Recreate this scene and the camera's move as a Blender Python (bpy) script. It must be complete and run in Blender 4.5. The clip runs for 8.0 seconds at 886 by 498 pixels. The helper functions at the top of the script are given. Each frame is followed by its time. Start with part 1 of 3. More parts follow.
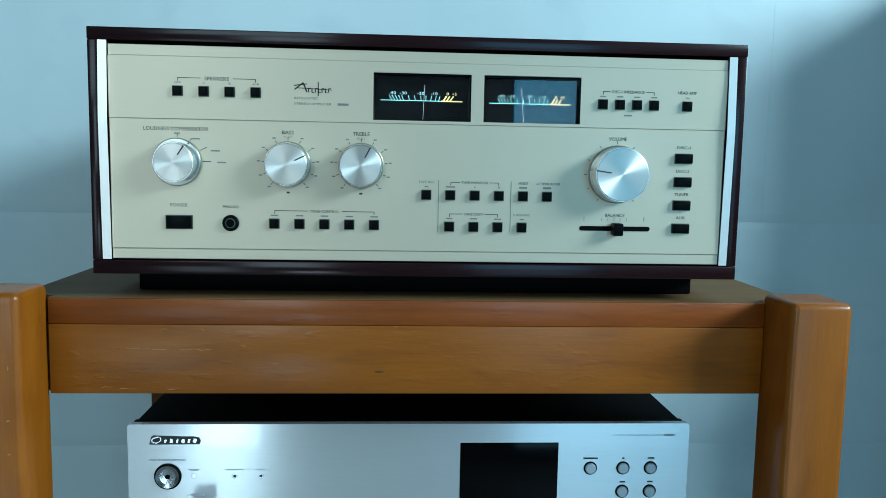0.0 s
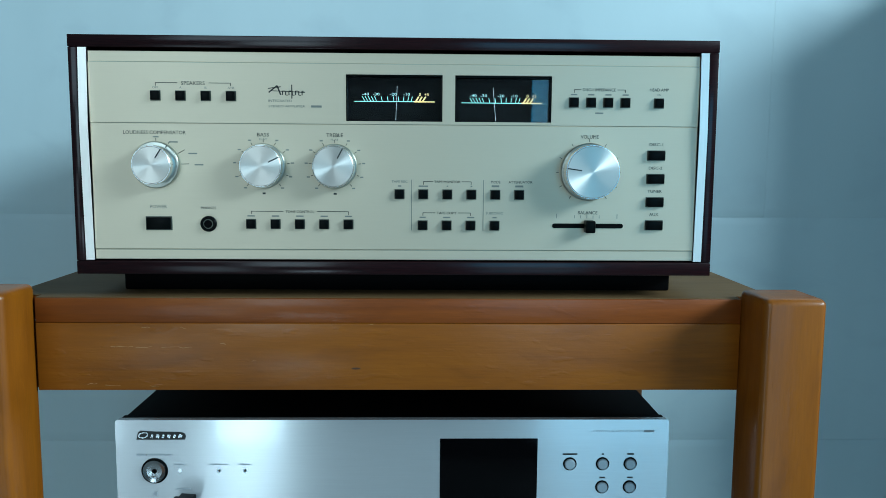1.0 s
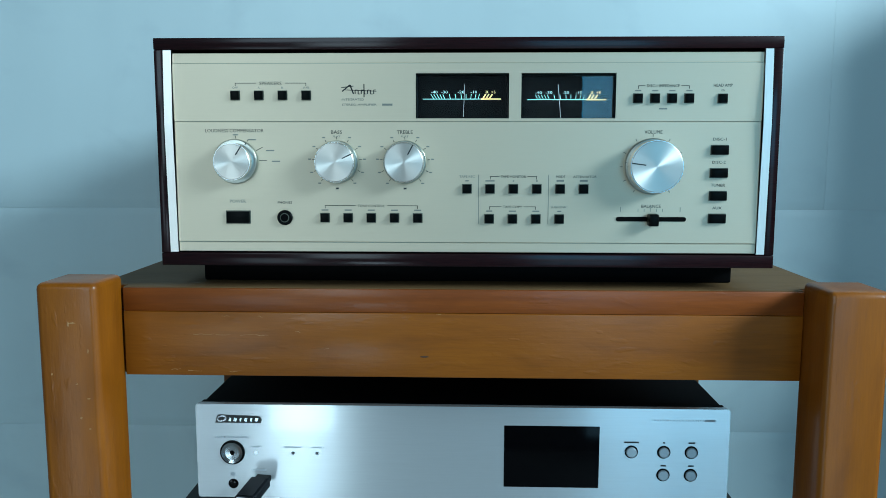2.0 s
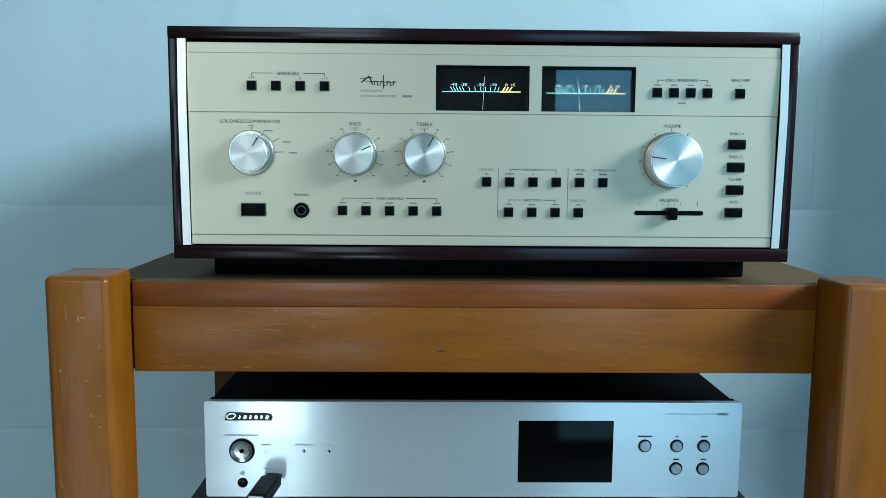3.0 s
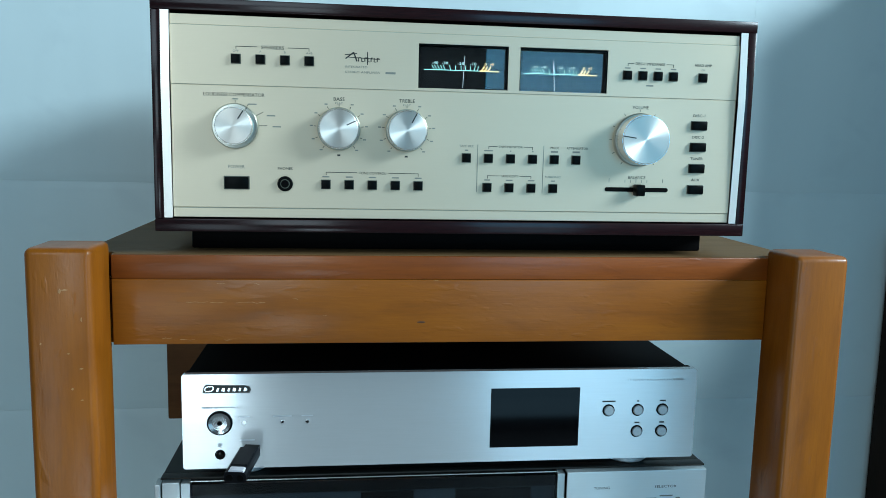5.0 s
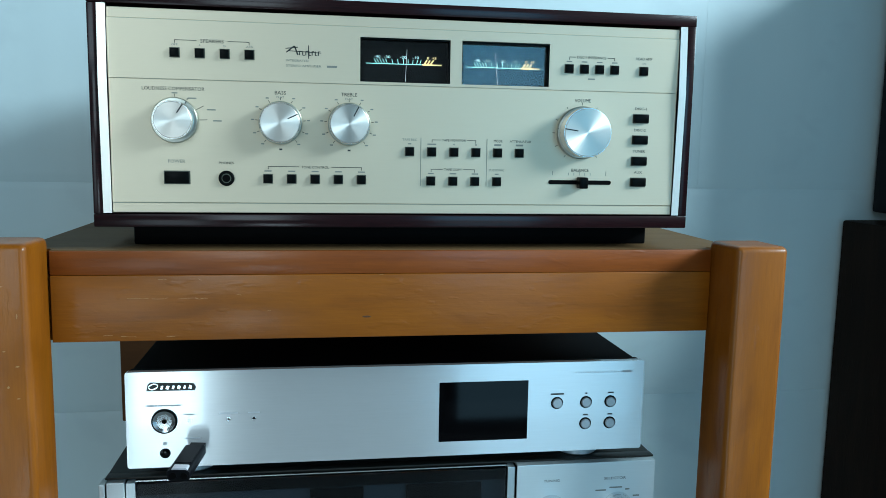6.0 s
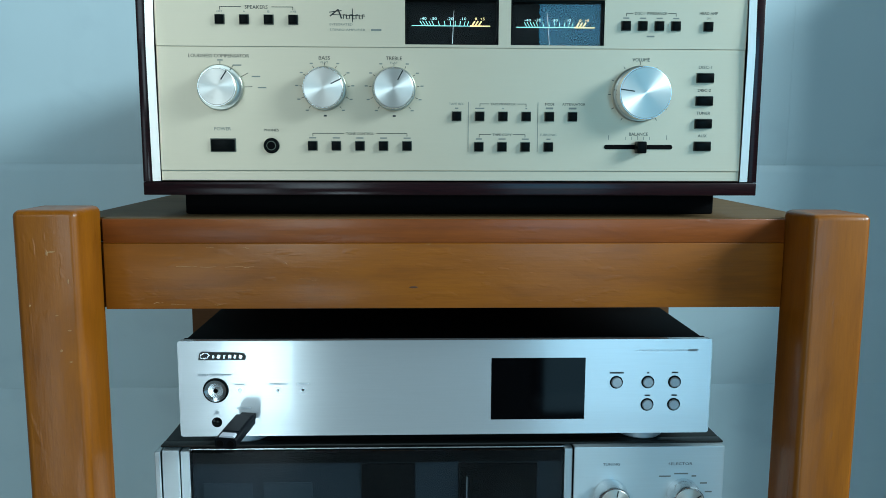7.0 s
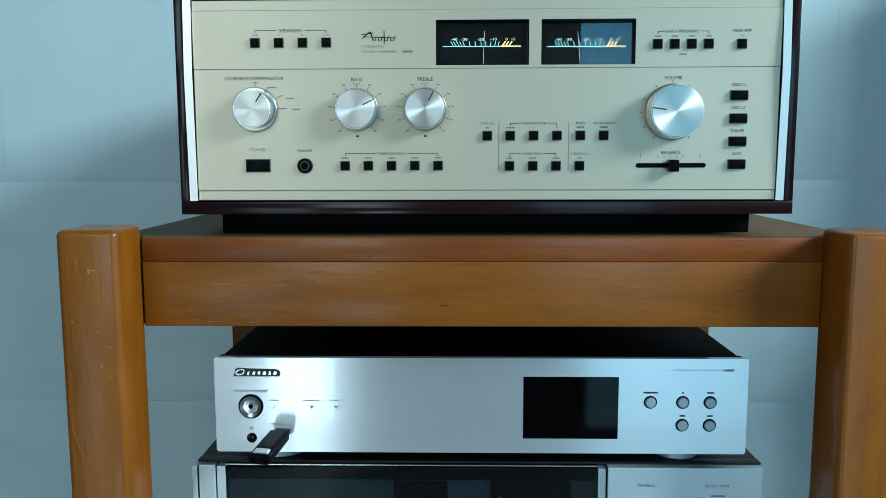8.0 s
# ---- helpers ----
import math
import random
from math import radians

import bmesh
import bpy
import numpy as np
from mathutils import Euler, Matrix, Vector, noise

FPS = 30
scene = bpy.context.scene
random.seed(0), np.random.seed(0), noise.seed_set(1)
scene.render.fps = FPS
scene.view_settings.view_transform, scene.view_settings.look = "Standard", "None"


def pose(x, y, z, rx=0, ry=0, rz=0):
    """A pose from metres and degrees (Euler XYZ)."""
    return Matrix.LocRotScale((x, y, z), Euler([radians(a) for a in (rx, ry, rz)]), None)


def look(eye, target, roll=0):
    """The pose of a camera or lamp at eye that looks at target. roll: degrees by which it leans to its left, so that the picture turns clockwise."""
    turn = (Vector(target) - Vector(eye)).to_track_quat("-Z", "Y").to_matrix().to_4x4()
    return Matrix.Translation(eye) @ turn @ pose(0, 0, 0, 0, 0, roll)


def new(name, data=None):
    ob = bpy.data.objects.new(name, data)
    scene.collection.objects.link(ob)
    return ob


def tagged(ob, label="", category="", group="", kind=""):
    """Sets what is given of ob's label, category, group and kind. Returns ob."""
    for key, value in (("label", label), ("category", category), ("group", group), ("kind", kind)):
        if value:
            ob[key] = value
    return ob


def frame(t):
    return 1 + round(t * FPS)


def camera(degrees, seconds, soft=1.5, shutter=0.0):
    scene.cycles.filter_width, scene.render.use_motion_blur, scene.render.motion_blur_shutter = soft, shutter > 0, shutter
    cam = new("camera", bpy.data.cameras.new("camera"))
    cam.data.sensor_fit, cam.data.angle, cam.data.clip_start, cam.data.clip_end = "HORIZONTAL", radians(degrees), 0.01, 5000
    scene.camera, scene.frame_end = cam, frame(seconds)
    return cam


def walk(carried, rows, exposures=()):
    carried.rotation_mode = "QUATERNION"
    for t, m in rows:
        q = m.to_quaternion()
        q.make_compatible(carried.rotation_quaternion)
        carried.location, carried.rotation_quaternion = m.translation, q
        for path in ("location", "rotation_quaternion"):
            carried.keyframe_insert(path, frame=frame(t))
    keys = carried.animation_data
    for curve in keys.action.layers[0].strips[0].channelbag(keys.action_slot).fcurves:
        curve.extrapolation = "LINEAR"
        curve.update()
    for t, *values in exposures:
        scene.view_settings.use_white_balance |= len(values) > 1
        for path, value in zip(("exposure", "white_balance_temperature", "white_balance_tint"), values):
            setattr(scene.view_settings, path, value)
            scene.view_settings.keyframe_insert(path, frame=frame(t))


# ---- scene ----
cam = camera(58.0, 8.0, 0.75)
PATH = [
    (0, (0.0103, 0.0345, 1.1045), (0.1378, 2.0183, 0.8855), 1.09),
    (0.5, (0.0352, 0.0333, 1.1111), (0.1490, 2.0166, 0.8794), 0.83),
    (1, (0.0514, 0.0251, 1.1068), (0.1015, 2.0115, 0.8796), 0.40),
    (1.5, (0.0572, 0.0126, 1.1016), (0.0205, 1.9989, 0.8706), 0.12),
    (2, (0.0355, 0.0053, 1.1094), (-0.0278, 1.9890, 0.8624), 0.06),
    (2.2, (0.0309, 0.0111, 1.1037), (-0.0489, 1.9963, 0.8744), 0.12),
    (3.3, (-0.0211, 0.0062, 1.0983), (0.0580, 1.9901, 0.8574), 0.67),
    (3.5, (-0.0266, 0.0045, 1.0963), (0.0704, 1.9859, 0.8423), 0.80),
    (4, (-0.0394, 0.0021, 1.0941), (0.1204, 1.9784, 0.8321), 1.08),
    (4.2, (-0.0413, -0.0023, 1.0928), (0.1309, 1.9734, 0.8347), 1.06),
    (5.3, (-0.0602, -0.0136, 1.0928), (0.2066, 1.9501, 0.8228), 1.26),
    (5.5, (-0.0586, -0.0175, 1.0890), (0.2221, 1.9452, 0.8262), 1.10),
    (6, (-0.0336, -0.0133, 1.0852), (0.2686, 1.9471, 0.8288), 1.01),
    (6.5, (-0.0112, -0.0047, 1.0801), (0.2108, 1.9656, 0.8186), 0.67),
    (7, (0.0048, 0.0018, 1.0628), (0.0694, 1.9824, 0.7923), 0.20),
    (7.5, (0.0190, 0.0002, 1.0655), (0.0047, 1.9821, 0.7971), -0.08),
    (8, (0.0147, -0.0004, 1.0679), (-0.0307, 1.9846, 0.8283), -0.17),
]
# the phone's own exposure and white balance drift a little along the way
LOOKS = [(0, -0.65, 6200, 6), (1, -0.78, 6210, 7), (2, -0.70, 6240, 8), (3.5, -0.62, 6390, 10), (4, -0.56, 6440, 11), (5.5, -0.48, 6650, 13), (6.5, -0.55, 6520, 9), (7, -0.58, 6550, 9), (8, -0.67, 6520, 9)]
walk(cam, [(t, look(eye, target, roll)) for t, eye, target, roll in PATH], LOOKS)

# ---- world and lights ----
world = bpy.data.worlds.new("world")
scene.world = world
world.use_nodes = True
wn = world.node_tree.nodes
sky = wn.new("ShaderNodeTexSky")
sky.sky_type, sky.sun_disc = "NISHITA", False
sky.sun_elevation, sky.sun_rotation = radians(35), radians(150)
world.node_tree.links.new(sky.outputs[0], wn["Background"].inputs[0])
wn["Background"].inputs[1].default_value = 0.08


def window_light(name, x, y, z, w, h, target, watts, colour):
    lamp = bpy.data.lights.new(name, "AREA")
    lamp.shape, lamp.size, lamp.size_y, lamp.energy, lamp.color = "RECTANGLE", w, h, watts, colour
    ob = new(name, lamp)
    ob.matrix_world = look((x, y, z), target)
    return ob


DAY = (0.65, 0.89, 1.02)
window_light("daylight_right", 2.36, -0.45, 2.16, 1.10, 0.62, (1.36, -0.10, 1.84), 177, DAY)
# next three: unseen lamps added to brighten the left side and streak the player's front
window_light("fill_high_left", -1.00, -1.56, 2.1, 1.05, 0.75, (-1.00, -0.6, 2.0), 15, DAY)
window_light("daylight_door", -0.71, -1.56, 1.28, 0.46, 0.66, (-0.71, -0.6, 1.28), 6.5, DAY)
window_light("fill_player_streak", -0.57, -1.56, 0.21, 0.24, 0.26, (-0.57, -0.6, 0.21), 2.6, DAY)
window_light("daylight_low", -1.25, -1.56, 0.48, 0.46, 0.80, (-1.25, -0.6, 0.48), 4.4, DAY)
window_light("daylight_back", 0.79, -1.56, 1.36, 0.74, 0.84, (0.79, -0.6, 1.36), 9.0, (0.03, 0.50, 0.90))
window_light("daylight_glass_door", 0.81, -1.56, 0.46, 0.68, 0.78, (0.81, -0.6, 0.46), 3.6, (0.32, 0.72, 1.0))


# ---- materials ----
def material(name, colour, rough=0.5, metal=0.0, coat=0.0):
    m = bpy.data.materials.new(name)
    m.use_nodes = True
    b = m.node_tree.nodes["Principled BSDF"]
    b.inputs["Base Color"].default_value = (*colour, 1)
    b.inputs["Roughness"].default_value = rough
    b.inputs["Metallic"].default_value = metal
    b.inputs["Coat Weight"].default_value = coat
    return m


def node(m, kind, **values):
    n = m.node_tree.nodes.new(kind)
    for k, v in values.items():
        n.inputs[k.replace("_", " ")].default_value = v
    return n


def wire(m, a, b):
    m.node_tree.links.new(a, b)


def coords(m, scale, rot=(0, 0, 0)):
    c = m.node_tree.nodes.new("ShaderNodeTexCoord")
    p = node(m, "ShaderNodeMapping", Scale=scale, Rotation=rot)
    wire(m, c.outputs["Object"], p.inputs["Vector"])
    return p.outputs[0]


def noise_at(m, vec, scale, detail=4.0, distort=0.0):
    n = node(m, "ShaderNodeTexNoise", Scale=scale, Detail=detail, Distortion=distort)
    wire(m, vec, n.inputs["Vector"])
    return n.outputs["Fac"]


def ramp(m, fac, stops):
    r = m.node_tree.nodes.new("ShaderNodeValToRGB")
    e = r.color_ramp.elements
    while len(e) < len(stops):
        e.new(0.5)
    for el, (p, c) in zip(e, stops):
        el.position, el.color = p, (*c, 1)
    wire(m, fac, r.inputs[0])
    return r.outputs[0]


def mix(m, fac, a, b, mode="MIX"):
    n = m.node_tree.nodes.new("ShaderNodeMix")
    n.data_type, n.blend_type = "RGBA", mode
    if isinstance(fac, float):
        n.inputs[0].default_value = fac
    else:
        wire(m, fac, n.inputs[0])
    for s, v in ((6, a), (7, b)):
        if isinstance(v, tuple):
            n.inputs[s].default_value = (*v, 1)
        else:
            wire(m, v, n.inputs[s])
    return n.outputs[2]


def span(m, fac, lo, hi):
    r = m.node_tree.nodes.new("ShaderNodeMapRange")
    r.inputs[3].default_value, r.inputs[4].default_value = lo, hi
    wire(m, fac, r.inputs[0])
    return r.outputs[0]


def bump(m, height, strength, dist=0.001):
    b = m.node_tree.nodes["Principled BSDF"]
    n = node(m, "ShaderNodeBump", Strength=strength, Distance=dist)
    wire(m, height, n.inputs["Height"])
    if b.inputs["Normal"].is_linked:
        wire(m, b.inputs["Normal"].links[0].from_socket, n.inputs["Normal"])
    wire(m, n.outputs[0], b.inputs["Normal"])


def shade(m, socket, out):
    wire(m, out, m.node_tree.nodes["Principled BSDF"].inputs[socket])


def wood(name, along, dark, mid, light, rough=0.40, coat=0.45):
    """Varnished wood whose grain runs along the axis given (0 x, 1 y, 2 z)."""
    m = material(name, mid, rough + 0.06, 0, coat)
    m.node_tree.nodes["Principled BSDF"].inputs["Specular IOR Level"].default_value = 0.2
    m.node_tree.nodes["Principled BSDF"].inputs["Coat Roughness"].default_value = 0.21
    s = [1.0, 1.0, 1.0]
    s[along] = 0.06
    fine = noise_at(m, coords(m, s), 800, 5, 0.4)
    s[along] = 0.13
    band = noise_at(m, coords(m, s), 34, 4, 1.2)
    blot = noise_at(m, coords(m, (1, 1, 1)), 7, 3, 0.6)
    col = ramp(m, band, [(0.22, tuple(c * 0.72 for c in dark)), (0.5, mid), (0.84, light)])
    col = mix(m, span(m, fine, 0.0, 0.75), col, tuple(c * 0.55 for c in dark), "MIX")
    col = mix(m, span(m, blot, 0.15, 0.60), col, mid)
    s[along] = 0.03
    pore = noise_at(m, coords(m, s), 260, 3, 0.3)
    col = mix(m, ramp(m, pore, [(0.52, (0, 0, 0)), (0.72, (0.10, 0.10, 0.10))]), col, tuple(c * 0.6 for c in dark))
    s[along] = 0.4
    scuff = noise_at(m, coords(m, s), 30, 6, 0.8)
    col = mix(m, ramp(m, scuff, [(0.54, (0, 0, 0)), (0.74, (0.24, 0.24, 0.24))]), col, tuple(c * 0.55 for c in dark))
    info = m.node_tree.nodes.new("ShaderNodeObjectInfo")
    tone = node(m, "ShaderNodeHueSaturation")
    wire(m, span(m, info.outputs["Random"], 0.9, 1.1), tone.inputs["Value"])
    wire(m, col, tone.inputs["Color"])
    shade(m, "Base Color", tone.outputs[0])
    shade(m, "Roughness", span(m, blot, rough - 0.02, rough + 0.16))
    bump(m, fine, 0.10, 0.0006)
    s[along] = 0.35
    dents = noise_at(m, coords(m, s), 120, 2)
    bump(m, ramp(m, dents, [(0.62, (0, 0, 0)), (0.72, (1, 1, 1))]), 0.24, 0.0007)
    s[along] = 0.4
    wave = noise_at(m, coords(m, s), 150, 3, 0.5)
    bump(m, wave, 0.34, 0.0006)
    peel = m.node_tree.nodes["Principled BSDF"].inputs["Normal"].links[0].from_socket
    wire(m, peel, m.node_tree.nodes["Principled BSDF"].inputs["Coat Normal"])
    return m


OAK = ((0.15, 0.034, 0.002), (0.34, 0.095, 0.003), (0.50, 0.155, 0.006))
RED = ((0.11, 0.022, 0.003), (0.28, 0.063, 0.005), (0.43, 0.116, 0.010))
WOOD_X, WOOD_Z, WOOD_Y = wood("pine_along_x", 0, *OAK), wood("pine_along_z", 2, *OAK), wood("pine_along_y", 1, *OAK)
REAR_WOOD = wood("dark_stained_board", 0, (0.08, 0.030, 0.008), (0.14, 0.053, 0.014), (0.18, 0.07, 0.02), 0.5, 0.0)
TAN_X = wood("tan_veneer", 0, (0.15, 0.080, 0.030), (0.21, 0.118, 0.048), (0.27, 0.16, 0.07), 0.6, 0.0)
RED_X = wood("reddish_board", 0, *RED)

MAHOGANY = material("dark_lacquer", (0.030, 0.010, 0.011), 0.45, 0, 0.5)
MAHOGANY.node_tree.nodes["Principled BSDF"].inputs["Specular IOR Level"].default_value = 0.04
MAHOGANY.node_tree.nodes["Principled BSDF"].inputs["Coat Roughness"].default_value = 0.16
_g = noise_at(MAHOGANY, coords(MAHOGANY, (0.05, 1, 1)), 1400, 4)
shade(MAHOGANY, "Base Color", ramp(MAHOGANY, _g, [(0.3, (0.007, 0.002, 0.003)), (0.7, (0.020, 0.0044, 0.0055))]))
bump(MAHOGANY, noise_at(MAHOGANY, coords(MAHOGANY, (1, 1, 1)), 160, 3), 0.30, 0.0006)


def brushed(name, colour, rough, aniso, grain, metal=1.0, axis=None):
    m = material(name, colour, rough, metal)
    b = m.node_tree.nodes["Principled BSDF"]
    b.inputs["Anisotropic"].default_value = aniso
    tan = m.node_tree.nodes.new("ShaderNodeTangent")
    if axis:
        tan.direction_type, tan.axis = "RADIAL", axis
    else:
        tan.direction_type = "UV_MAP"
    wire(m, tan.outputs[0], b.inputs["Tangent"])
    b.inputs["Anisotropic Rotation"].default_value = 0.25
    if not axis:
        f = noise_at(m, coords(m, (0.012, 1, 1)), 2600, 3)
        shade(m, "Base Color", mix(m, span(m, f, 0.0, grain), colour, tuple(c * 0.6 for c in colour)))
        w = noise_at(m, coords(m, (0.5, 1, 1)), 9, 3)
        shade(m, "Roughness", span(m, w, rough - 0.04, rough + 0.05))
    return m


CHAMPAGNE = brushed("champagne_anodised", (0.69, 0.585, 0.430), 0.44, 0.3, 0.14, 0.50)
SILVER = brushed("brushed_aluminium", (0.92, 0.95, 0.96), 0.24, 0.90, 0.25, 0.72)
TUNER_SILVER = brushed("satin_aluminium", (0.74, 0.82, 0.83), 0.46, 0.4, 0.2, 0.55)
_sb = SILVER.node_tree.nodes["Principled BSDF"]
_sb.inputs["Coat Weight"].default_value, _sb.inputs["Coat Roughness"].default_value = 0.8, 0.04
RAIL = brushed("bright_rail", (0.92, 0.86, 0.79), 0.34, 0.4, 0.1, 0.6)
SPUN = brushed("spun_aluminium", (0.80, 0.75, 0.68), 0.45, 0.8, 0.0, 1.0, "Y")
BUTTON_SILVER = material("satin_button", (0.50, 0.58, 0.62), 0.42, 0.45)
CHROME = material("knob_rim", (0.80, 0.82, 0.83), 0.22, 1.0)
CAP = material("dark_chrome", (0.42, 0.45, 0.46), 0.18, 1.0)
SKIRT = material("knob_skirt", (0.50, 0.51, 0.45), 0.28, 0.95)
INK = material("black_print", (0.022, 0.024, 0.022), 0.6)
PALE_INK = material("pale_grey_print", (0.34, 0.37, 0.39), 0.6)
GREY_INK = material("grey_print", (0.20, 0.21, 0.18), 0.6)
GROOVE = material("groove_backing", (0.40, 0.41, 0.33), 0.6, 0.3)
BUTTON = material("black_button", (0.002, 0.0028, 0.0026), 0.34)
BEZEL = material("button_bezel", (0.10, 0.11, 0.09), 0.4, 0.5)
HOLE = material("black_hole", (0.0015, 0.0015, 0.0015), 0.6)
BLACK_STEEL = material("black_steel", (0.0018, 0.0018, 0.002), 0.62)
bump(BLACK_STEEL, noise_at(BLACK_STEEL, coords(BLACK_STEEL, (1, 1, 1)), 900, 2), 0.2, 0.0003)
BLACK_FELT = material("black_base", (0.0014, 0.0012, 0.0014), 0.5)
bump(BLACK_FELT, noise_at(BLACK_FELT, coords(BLACK_FELT, (1, 1, 1)), 300, 3), 0.2, 0.0004)
DARK_TOP = material("dark_grey_cover", (0.020, 0.021, 0.019), 0.40, 0.1)
bump(DARK_TOP, noise_at(DARK_TOP, coords(DARK_TOP, (1, 1, 1)), 700, 2), 0.15, 0.0003)
DIAL_BLACK = material("dial_black", (0.001, 0.0014, 0.0016), 0.5)
DIAL_BLUE = material("dial_blue", (0.010, 0.020, 0.027), 0.6)
DIAL_GREY = material("dial_reflection", (0.024, 0.042, 0.050), 0.6)
SCREEN = material("screen_glass", (0.0008, 0.0008, 0.0012), 0.05)
STICK = material("stick_black", (0.005, 0.0055, 0.007), 0.38)
STICK_PALE = material("stick_pale_loop", (0.62, 0.62, 0.66), 0.35)
SPEAKER_BROWN = wood("dark_veneer", 2, (0.010, 0.005, 0.003), (0.018, 0.009, 0.005), (0.034, 0.018, 0.011), 0.5, 0.0)
SPEAKER_BLACK = material("black_vinyl", (0.010, 0.010, 0.012), 0.5)
bump(SPEAKER_BLACK, noise_at(SPEAKER_BLACK, coords(SPEAKER_BLACK, (1, 1, 0.2)), 300, 3), 0.2, 0.0005)

for _level, _mats in ((0.22, (BEZEL, SCREEN, DARK_TOP)), (0.06, (BLACK_STEEL, BLACK_FELT, DIAL_BLACK, HOLE, BUTTON, STICK, SPEAKER_BROWN, SPEAKER_BLACK))):
    for _m in _mats:
        _m.node_tree.nodes["Principled BSDF"].inputs["Specular IOR Level"].default_value = _level

GLASS = material("meter_glass", (1, 1, 1), 0.0)
GLASS.node_tree.nodes["Principled BSDF"].inputs["Transmission Weight"].default_value = 1.0
GLASS.node_tree.nodes["Principled BSDF"].inputs["IOR"].default_value = 1.42
GLASS_TUNER = material("smoked_glass", (0.35, 0.40, 0.44), 0.02)
GLASS_TUNER.node_tree.nodes["Principled BSDF"].inputs["Transmission Weight"].default_value = 1.0
GLASS_TUNER.node_tree.nodes["Principled BSDF"].inputs["IOR"].default_value = 1.35


def glowing(name, colour, strength):
    m = material(name, colour, 0.5)
    b = m.node_tree.nodes["Principled BSDF"]
    b.inputs["Emission Color"].default_value = (*colour, 1)
    b.inputs["Emission Strength"].default_value = strength
    return m


LIT_TEAL = glowing("lit_teal_scale", (0.34, 0.80, 0.70), 0.95)
LIT_WHITE = glowing("lit_white_figures", (0.50, 0.78, 0.74), 0.62)
LIT_AMBER = glowing("lit_amber_scale", (1.0, 0.76, 0.32), 1.0)
NEEDLE = material("needle_white", (0.80, 0.83, 0.82), 0.5)
LED_WHITE = glowing("white_led", (0.9, 0.97, 1.0), 0.35)

PAINT = material("pale_blue_wall_paint", (0.52, 0.62, 0.65), 0.42)
_a = noise_at(PAINT, coords(PAINT, (1, 1, 1)), 2.2, 4)
_b = noise_at(PAINT, coords(PAINT, (1, 1, 1)), 60, 5)
_c = noise_at(PAINT, coords(PAINT, (1, 1, 3)), 5, 5, 0.3)
_col = ramp(PAINT, _a, [(0.3, (0.55, 0.675, 0.685)), (0.7, (0.61, 0.735, 0.745))])
_col = mix(PAINT, ramp(PAINT, _c, [(0.66, (0, 0, 0)), (0.8, (0.25, 0.25, 0.25))]), _col, (0.42, 0.52, 0.55))
_d = noise_at(PAINT, coords(PAINT, (1, 1, 0.12)), 8, 3, 0.3)
_col = mix(PAINT, span(PAINT, _d, -0.35, 0.75), _col, (0.45, 0.565, 0.59))
_e = noise_at(PAINT, coords(PAINT, (1, 1, 1.6)), 10, 6, 0.4)
_col = mix(PAINT, ramp(PAINT, _e, [(0.56, (0, 0, 0)), (0.80, (0.30, 0.30, 0.30))]), _col, (0.38, 0.48, 0.52))
shade(PAINT, "Base Color", _col)
bump(PAINT, _b, 0.12, 0.001)
bump(PAINT, _a, 0.3, 0.012)
# unseen room shell, coloured dark to keep bounced fill light low
ROOM = material("dark_room_shell", (0.10, 0.105, 0.105), 0.85)
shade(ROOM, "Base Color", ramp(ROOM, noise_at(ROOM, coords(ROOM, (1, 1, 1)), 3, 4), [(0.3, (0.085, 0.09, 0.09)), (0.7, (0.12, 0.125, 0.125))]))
FLOOR = material("grey_floor_tile", (0.30, 0.28, 0.25), 0.5)
shade(FLOOR, "Base Color", ramp(FLOOR, noise_at(FLOOR, coords(FLOOR, (1, 1, 1)), 5, 5), [(0.3, (0.16, 0.16, 0.154)), (0.7, (0.24, 0.24, 0.23))]))


# ---- mesh helpers ----
def box(x0, x1, y0, y1, z0, z1, bevel=0.0, segments=2, bm=None):
    b = bmesh.new() if bm is None else bm
    m = Matrix.Translation(((x0 + x1) / 2, (y0 + y1) / 2, (z0 + z1) / 2)) @ Matrix.Diagonal((abs(x1 - x0), abs(y1 - y0), abs(z1 - z0), 1))
    made = bmesh.ops.create_cube(b, size=1, matrix=m)
    if bevel:
        edges = list({e for v in made["verts"] for e in v.link_edges})
        bmesh.ops.bevel(b, geom=edges, offset=bevel, segments=segments, profile=0.5, affect="EDGES")
    return b


def lathe(x, z, rings, bm=None, sides=48):
    """A turned body whose axis runs along y: rings of (y, radius), closed at both ends."""
    b = bmesh.new() if bm is None else bm
    loops = []
    for y, r in rings:
        loops.append([b.verts.new((x + r * math.sin(2 * math.pi * i / sides), y, z + r * math.cos(2 * math.pi * i / sides))) for i in range(sides)])
    for p, q in zip(loops, loops[1:]):
        for i in range(sides):
            b.faces.new((p[i], p[(i + 1) % sides], q[(i + 1) % sides], q[i]))
    b.faces.new(loops[0])
    b.faces.new(list(reversed(loops[-1])))
    bmesh.ops.recalc_face_normals(b, faces=b.faces[:])
    return b


def turned_up(x, y, rings, bm=None, sides=40):
    """The same round a vertical axis: rings of (z, radius)."""
    b = lathe(0, 0, rings, bm, sides)
    bmesh.ops.transform(b, matrix=Matrix.Translation((x, y, 0)) @ Matrix.Rotation(radians(90), 4, "X"), verts=b.verts[:])
    bmesh.ops.recalc_face_normals(b, faces=b.faces[:])
    return b


